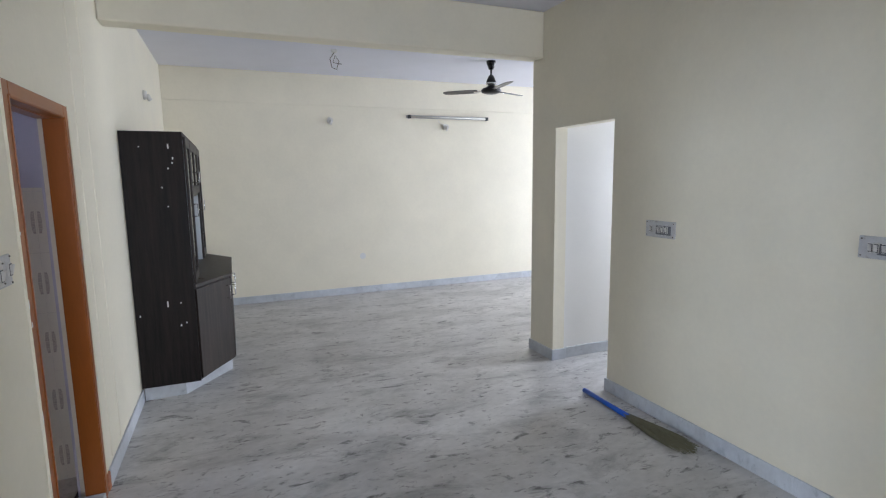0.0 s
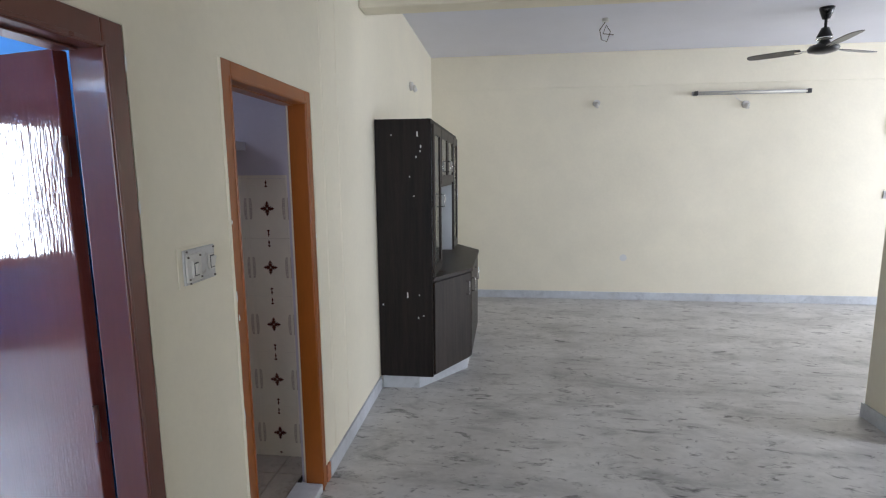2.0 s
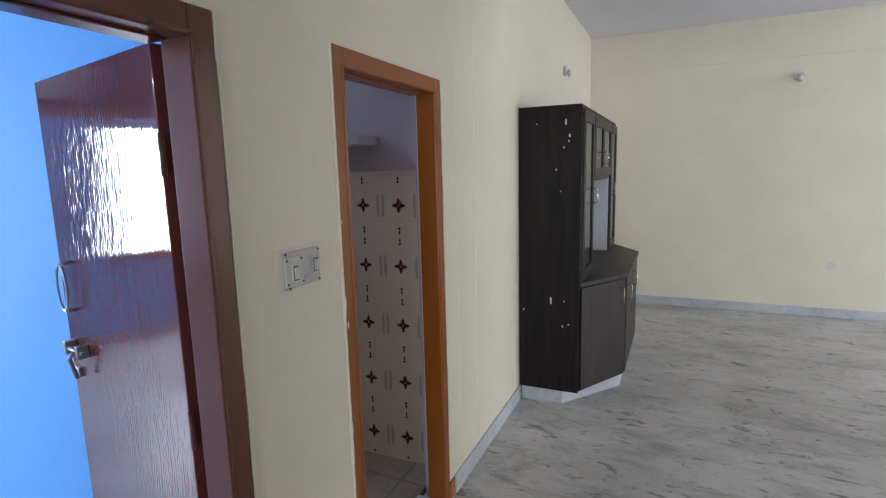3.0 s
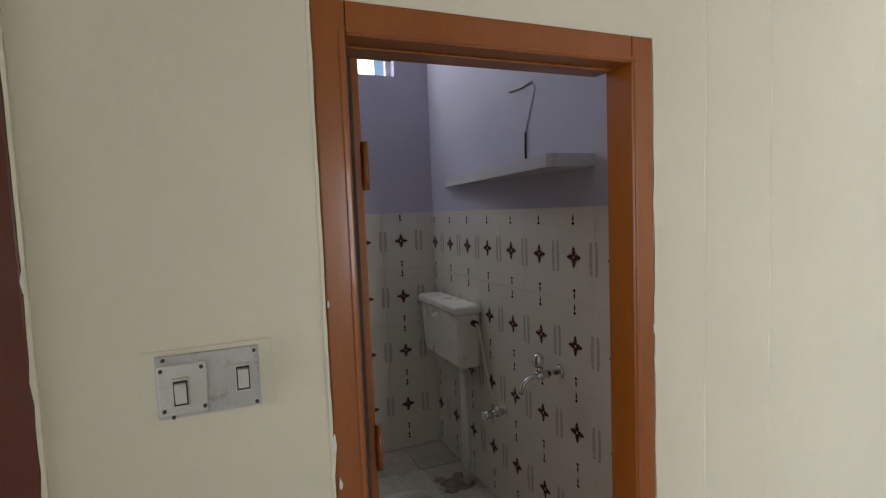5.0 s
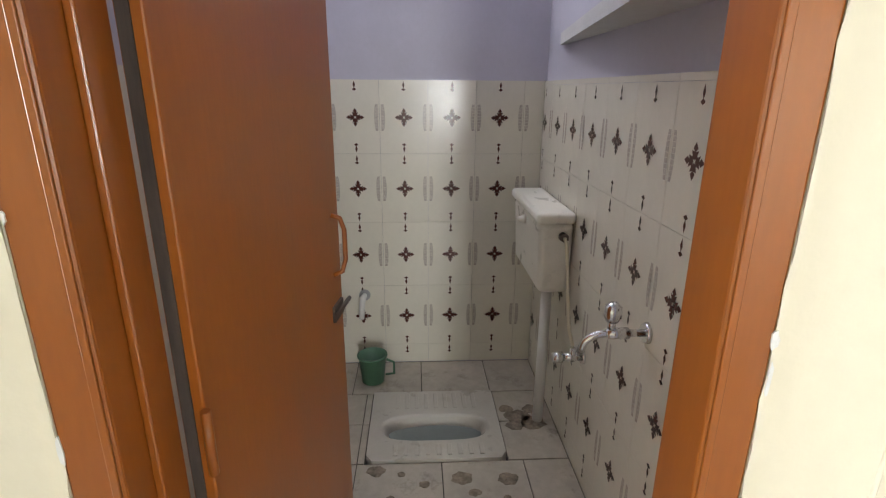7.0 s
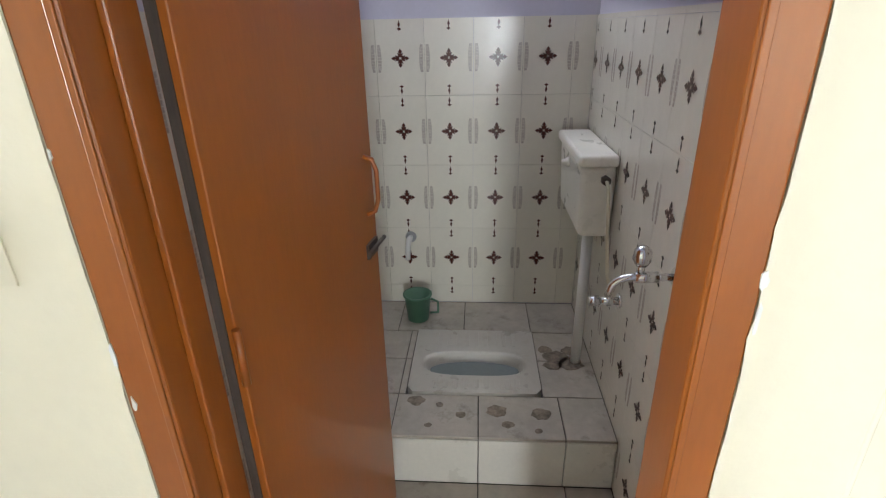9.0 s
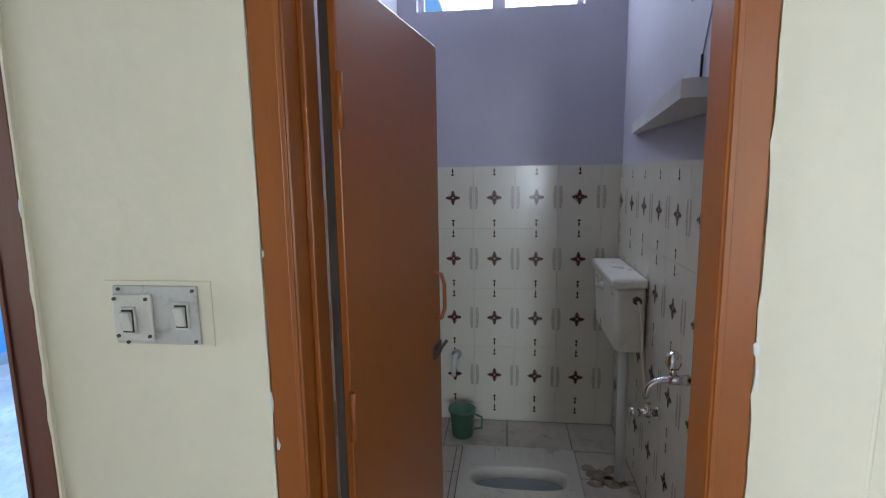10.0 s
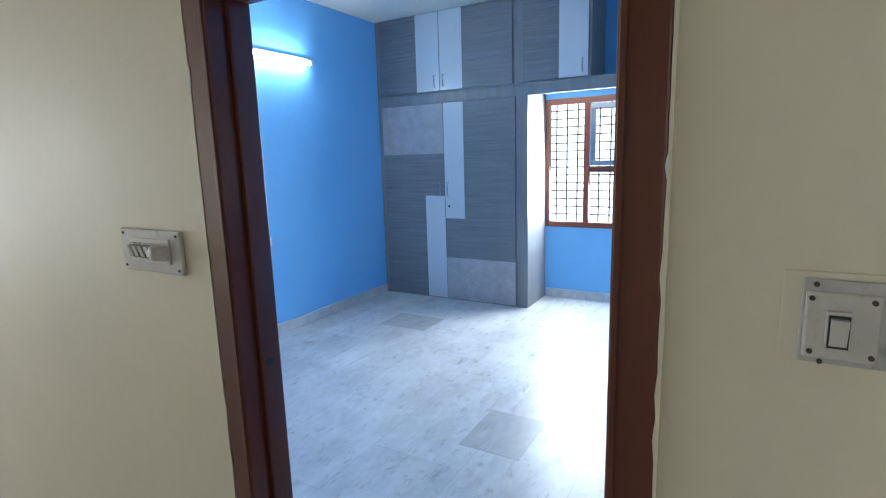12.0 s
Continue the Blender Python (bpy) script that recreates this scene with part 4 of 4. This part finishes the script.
# ---- bedroom ----
wd = thing("wardrobe", "built-in grey wood-grain wardrobe with white panels", "wardrobe")
F = -4.2
part("carcass", B((-4.749, F - 0.02, 0.252, 2.04, 0.0, 2.21)), LAMGF, wd)
part("frame", B((F - 0.02, F, 0.252, 0.31, 0, 2.26), (F - 0.02, F, 1.935, 2.06, 0, 2.26), (F - 0.02, F, 0.3105, 1.9345, 2.165, 2.26), (F - 0.02, F, 0.3105, 1.9345, 0, 0.012)), LAMGF, wd)
part("side_panel", B((-4.749, F - 0.0205, 2.0405, 2.06, 0, 2.21)), LAMGF, wd)
SEAM = 1.11
d1 = part("door", B((F + 0.001, F + 0.019, 0.313, SEAM - 0.002, 0.015, 2.16)), LAMG, wd)
part("panel", B((F + 0.0192, F + 0.021, 0.314, SEAM - 0.003, 1.63, 2.158)), LAMP_, d1, "pale marbled laminate panel")
part("panel", B((F + 0.0192, F + 0.021, 0.86, SEAM - 0.003, 0.016, 1.172)), LAMW, d1, "white laminate strip")
d2 = part("door", B((F + 0.001, F + 0.019, SEAM + 0.002, 1.932, 0.015, 2.16)), LAMG, wd)
part("panel", B((F + 0.0192, F + 0.021, SEAM + 0.003, 1.35, 0.925, 2.158)), LAMW, d2, "white laminate strip")
part("panel", B((F + 0.0192, F + 0.021, SEAM + 0.003, 1.931, 0.016, 0.485)), LAMP_, d2, "pale marbled laminate panel")


def pull(parent, y, z0, z1):
    x = F + 0.021
    part("handle", tube(bmesh.new(), [(x, y, z0), (x + 0.028, y, z0), (x + 0.028, y, z1), (x, y, z1)], 0.006, 8), CHROME, parent, "steel pull handle")


pull(d1, SEAM - 0.045, 1.17, 1.32)
pull(d2, SEAM + 0.045, 1.17, 1.32)
part("lock", cyl(bmesh.new(), (F + 0.021, SEAM + 0.05, 1.06), (F + 0.026, SEAM + 0.05, 1.06), 0.013), DARK, d2)
lf = thing("loft_cabinet", "grey wood-grain overhead loft cabinet with white strips", "cabinet")
part("base", B((-4.749, F, 0.252, 4.028, 2.262, 2.285)), LAMGF, lf)
for ya, yb in ((0.252, 0.31), (1.91, 2.01), (2.65, 2.67)):
    part("post", B((F - 0.02, F, ya, yb, 2.2855, H - 0.002)), LAMGF, lf)
part("divider", B((-4.749, F - 0.0205, 2.645, 2.668, 2.2855, H - 0.002)), LAMGF, lf)
for y0, y1, wa, wb, hy in ((0.313, 1.079, 0.795, 1.078, 1.03), (1.083, 1.908, 1.084, 1.352, 1.13), (2.013, 2.648, 2.374, 2.647, 2.60)):
    d = part("door", B((F + 0.001, F + 0.019, y0, y1, 2.288, H - 0.005)), LAMG, lf)
    part("panel", B((F + 0.0192, F + 0.021, wa, wb, 2.29, H - 0.007)), LAMW, d, "white laminate strip")
    pull(d, hy, 2.33, 2.45)
part("fascia", B((F - 0.02, F, 2.0605, 4.028, 2.165, 2.2615)), LAMGF, lf)
part("soffit", B((-4.749, F - 0.0205, 2.0605, 4.028, 2.225, 2.2615)), WHITEP, lf, "white soffit over the window alcove")
# loft over the side door
ls = thing("loft_cabinet", "grey and white loft cupboard above the side door", "cabinet")
part("body", B((-4.19, -2.52, 3.50, 4.028, 2.30, H - 0.002)), LAMGF, ls)
for k in range(3):
    x0 = -4.17 + k * 0.54
    d = part("door", B((x0, x0 + 0.535, 3.481, 3.499, 2.33, H - 0.01)), LAMG if k % 2 == 0 else LAMW, ls)
    part("handle", tube(bmesh.new(), [(x0 + 0.48, 3.481, 2.40), (x0 + 0.48, 3.455, 2.40), (x0 + 0.48, 3.455, 2.50), (x0 + 0.48, 3.481, 2.50)], 0.006, 8), CHROME, d)

win = tagged(new("window_2"), "brown framed bedroom window with an iron grille", "window", kind="structure")
XW = -4.80
for nm, b in (("frame", (XW, XW + 0.06, WY0, WY0 + 0.05, WZ0, WZ1)), ("frame", (XW, XW + 0.06, WY1 - 0.05, WY1, WZ0, WZ1)), ("frame", (XW, XW + 0.06, WY0 + 0.0505, WY1 - 0.0505, WZ0, WZ0 + 0.06)),
              ("frame", (XW, XW + 0.06, WY0 + 0.0505, WY1 - 0.0505, WZ1 - 0.06, WZ1)), ("mullion", (XW, XW + 0.06, 2.475, 2.535, WZ0 + 0.0605, WZ1 - 0.0605)), ("transom", (XW, XW + 0.06, 2.5355, WY1 - 0.0505, 1.39, 1.45))):
    part(nm, B(b, bev=0.004), WINF, win)
for k in range(15):
    z = 0.93 + k * 0.085
    part("grille_bar", B((XW - 0.03, XW - 0.02, WY0 + 0.01, WY1 - 0.01, z, z + 0.011)), DARK, win)
for k in range(8):
    y = WY0 + 0.09 + k * 0.115
    part("grille_bar", B((XW - 0.042, XW - 0.031, y, y + 0.012, WZ0, WZ1)), DARK, win)
sash = part("sash", B((XW + 0.0605, XW + 0.085, 2.55, 2.60, 1.46, 2.09), (XW + 0.0605, XW + 0.085, 2.92, 2.97, 1.46, 2.09), (XW + 0.0605, XW + 0.085, 2.6005, 2.9195, 1.46, 1.51), (XW + 0.0605, XW + 0.085, 2.6005, 2.9195, 2.04, 2.09)), STEEL, win, "grey metal sash")

bt = thing("tube_light", "lit white tube light on the blue bedroom wall", "lamp")
part("batten", B((-3.09, -1.85, 0.251, 0.285, 2.50, 2.545), bev=0.004), PLASTIC, bt)
part("tube", cyl(bmesh.new(), (-3.06, 0.31, 2.50), (-1.88, 0.31, 2.50), 0.016), TUBEG, bt, "glowing tube")
for x in (-3.09, -1.88):
    part("end_cap", B((x, x + 0.03, 0.2855, 0.33, 2.48, 2.53), bev=0.003), PLASTIC, bt)
sk = thing("socket_plate", "white socket plate low on the blue wall", "socket")
part("plate", B((-2.47, -2.32, 0.251, 0.262, 0.84, 0.92), bev=0.003), PLASTIC, sk)
for x in (-2.43, -2.38):
    part("switch", B((x, x + 0.03, 0.2621, 0.268, 0.86, 0.90), bev=0.002), PLASTIC, sk)
s4 = thing("switch_board", "white switch plate beside the bedroom side door", "switch")
part("plate", B((-3.60, -3.48, 4.018, 4.029, 1.29, 1.39), bev=0.003), PLASTIC, s4)
part("switch", B((-3.56, -3.52, 4.01, 4.0175, 1.32, 1.36), bev=0.002), PLASTIC, s4)

# ---- tiles, last ----
TW_, TH_, TT, J = 0.2165, 0.3222, 0.010, 0.0005


def tile_mesh(u0, u1, v0, v1):
    """One printed wall tile in its own plane (u across, v up, about its pattern centre), front towards +w."""
    bm = bmesh.new()
    box(bm, u0 + J, u1 - J, v0 + J, v1 - J, 0, TT - 0.001)

    def quad(pts, mi):
        if all(u0 < p[0] < u1 and v0 < p[1] < v1 for p in pts):
            f = bm.faces.new([bm.verts.new((p[0], p[1], TT)) for p in pts])
            f.material_index = mi
    for k in range(4):
        a = k * math.pi / 2
        c, s = math.cos(a), math.sin(a)
        for pet in (((0.002, 0), (0.011, 0.009), (0.023, 0.014), (0.020, 0.0)), ((0.002, 0), (0.020, 0.0), (0.023, -0.014), (0.011, -0.009)), ((0.018, 0.0), (0.027, 0.0095), (0.041, 0.0), (0.027, -0.0095))):
            quad([(c * x - s * y, s * x + c * y) for x, y in pet], 1)
        d = a + math.pi / 4
        quad([(math.cos(d) * x - math.sin(d) * y, math.sin(d) * x + math.cos(d) * y) for x, y in ((0.004, 0), (0.011, 0.003), (0.016, 0), (0.011, -0.003))], 1)
    for s in (1, -1):
        for r, (vm, hh, ww) in enumerate(((0.139, 0.017, 0.0055), (0.120, 0.007, 0.010))):
            vm *= s
            quad([(0, vm - hh), (ww, vm), (0, vm + hh), (-ww, vm)], 1)
    for su in (1, -1):
        for vv in range(9):
            y0 = -0.0585 + vv * 0.013
            a, b = (0.006 * (abs(y0 + d) / 0.0585) ** 3 for d in (0, 0.012))
            quad([(su * (0.0845 + a), y0), (su * 0.1015, y0), (su * 0.1015, y0 + 0.012), (su * (0.0845 + b), y0 + 0.012)], 2)
    bmesh.ops.recalc_face_normals(bm, faces=bm.faces)
    for f in bm.faces:
        if f.material_index and f.normal.z < 0:
            f.normal_flip()
    me = bpy.data.meshes.new("tile")
    bm.to_mesh(me)
    bm.free()
    for m in (TILE, PRINT, PRINTG):
        me.materials.append(m)
    return me


tile_cache = {}


def lay_tiles(name, label, centre_u, centre_v, u_lo, u_hi, v_lo, v_hi, place):
    """A tiled wall face: grout bed and separate tiles."""
    p = tagged(new(name), label, "wall tiles", kind="structure")
    n0, n1 = math.floor((u_lo - centre_u) / TW_ - 0.5), math.ceil((u_hi - centre_u) / TW_ + 0.5)
    m0, m1 = math.floor((v_lo - centre_v) / TH_ - 0.5), math.ceil((v_hi - centre_v) / TH_ + 0.5)
    for i in range(n0, n1 + 1):
        for j in range(m0, m1 + 1):
            cu, cv = centre_u + i * TW_, centre_v + j * TH_
            a, b = max(u_lo, cu - TW_ / 2), min(u_hi, cu + TW_ / 2)
            c, d = max(v_lo, cv - TH_ / 2), min(v_hi, cv + TH_ / 2)
            if b - a < 0.01 or d - c < 0.01:
                continue
            key = tuple(round(q, 4) for q in (a - cu, b - cu, c - cv, d - cv))
            if key not in tile_cache:
                tile_cache[key] = tile_mesh(*key)
            t = new("tile", tile_cache[key])
            t.parent = p
            t.matrix_world = place(cu, cv)
    return p


CV = 1.486
lay_tiles("tiles_west", "cream glazed tiles printed with brown four-petal flowers", 4.394, CV, TY0, TY1 - 0.0105, PZ + 0.001, 1.647,
          lambda u, v: Matrix(((0, 0, 1, TX), (1, 0, 0, u), (0, 1, 0, v), (0, 0, 0, 1))))
lay_tiles("tiles_north", "cream glazed tiles printed with brown four-petal flowers", 0.545, CV - 0.018, 0.131, -TX, FZ + 0.001, 1.647,
          lambda u, v: Matrix(((-1, 0, 0, -u), (0, 0, -1, TY1), (0, 1, 0, v), (0, 0, 0, 1))))
lay_tiles("tiles_south", "cream glazed tiles printed with brown four-petal flowers", 1.0, CV, 0.131, -TX - 0.0105, FZ + 0.001, 1.647,
          lambda u, v: Matrix(((-1, 0, 0, -u), (0, 0, 1, TY0), (0, 1, 0, v), (0, 0, 0, 1))))


def floor_tiles(parent, xs, ys, z, skip=None, m=FTILE):
    for xa, xb in zip(xs, xs[1:]):
        for ya, yb in zip(ys, ys[1:]):
            if skip and skip(xa, xb, ya, yb):
                continue
            t = part("tile", B((xa + 0.002, xb - 0.002, ya + 0.002, yb - 0.002, z - 0.012, z), bev=0.0015), m)
            t.parent = parent


ftl = bpy.data.objects["floor_toilet"]
floor_tiles(ftl, [PX + 0.004, -0.57, -0.28, -0.137], [TY0 + 0.011, 4.43, 4.75, 5.07, TY1 - 0.011], FZ + 0.004)
floor_tiles(plat, [-1.119, PX], [TY0 + 0.011, 4.43, 4.75, 5.062, TY1 - 0.011], PZ)
floor_tiles(plat, [TX + 0.011, -1.589], [TY0 + 0.011, 4.36, 4.68, 5.00, TY1 - 0.011], PZ)
floor_tiles(plat, [-1.587, -1.36, -1.121], [5.006, TY1 - 0.011], PZ)
floor_tiles(plat, [-1.587, -1.36, -1.121], [TY0 + 0.011, 4.43, 4.458], PZ)
for ya, yb in ((TY0 + 0.011, 4.43), (4.43, 4.75), (4.75, 5.062), (5.062, TY1 - 0.011)):
    t = part("riser_tile", B((PX - 0.008, PX + 0.003, ya + 0.0015, yb - 0.0015, FZ + 0.005, PZ - 0.013), bev=0.0015), RISER)
    t.parent = plat

# two darker replaced slabs in the bedroom floor
SLABD = marble("grey_slab_marble", (0.40, 0.40, 0.40), (0.2, 0.2, 0.2), 0.4, 15)
for xa, xb, ya, yb in ((-2.02, -1.57, 2.63, 2.99), (-3.51, -3.12, 0.93, 1.44)):
    t = part("slab", B((xa, xb, ya, yb, -0.01, 0.0012)), SLABD, None, "darker grey marble slab")
    t.parent = bpy.data.objects["floor_bedroom"]

# brown grime round the foot of the flush pipe
random.seed(9)
for cx_, cy_, rad, n in ((-1.345, 5.15, 0.05, 15), (-1.39, 5.09, 0.05, 17), (-1.33, 5.07, 0.035, 13), (-1.45, 5.05, 0.03, 11), (-1.44, 5.16, 0.035, 13), (-1.08, 4.505, 0.03, 14), (-1.005, 4.683, 0.018, 11), (-0.945, 4.565, 0.013, 10), (-1.03, 4.82, 0.035, 15), (-0.96, 4.86, 0.02, 12), (-1.02, 4.99, 0.034, 14), (-1.06, 4.60, 0.014, 10), (-0.93, 4.97, 0.014, 9)):
    bm = bmesh.new()
    pts = []
    for k in range(n):
        a = 2 * math.pi * k / n
        q = rad * random.uniform(0.78, 1.08)
        pts.append((cx_ + q * math.cos(a), cy_ + q * 1.2 * math.sin(a)))
    prism(bm, pts, PZ + 0.0002, PZ + 0.0012)
    t = part("grime", bm, GRIME)
    t.parent = plat
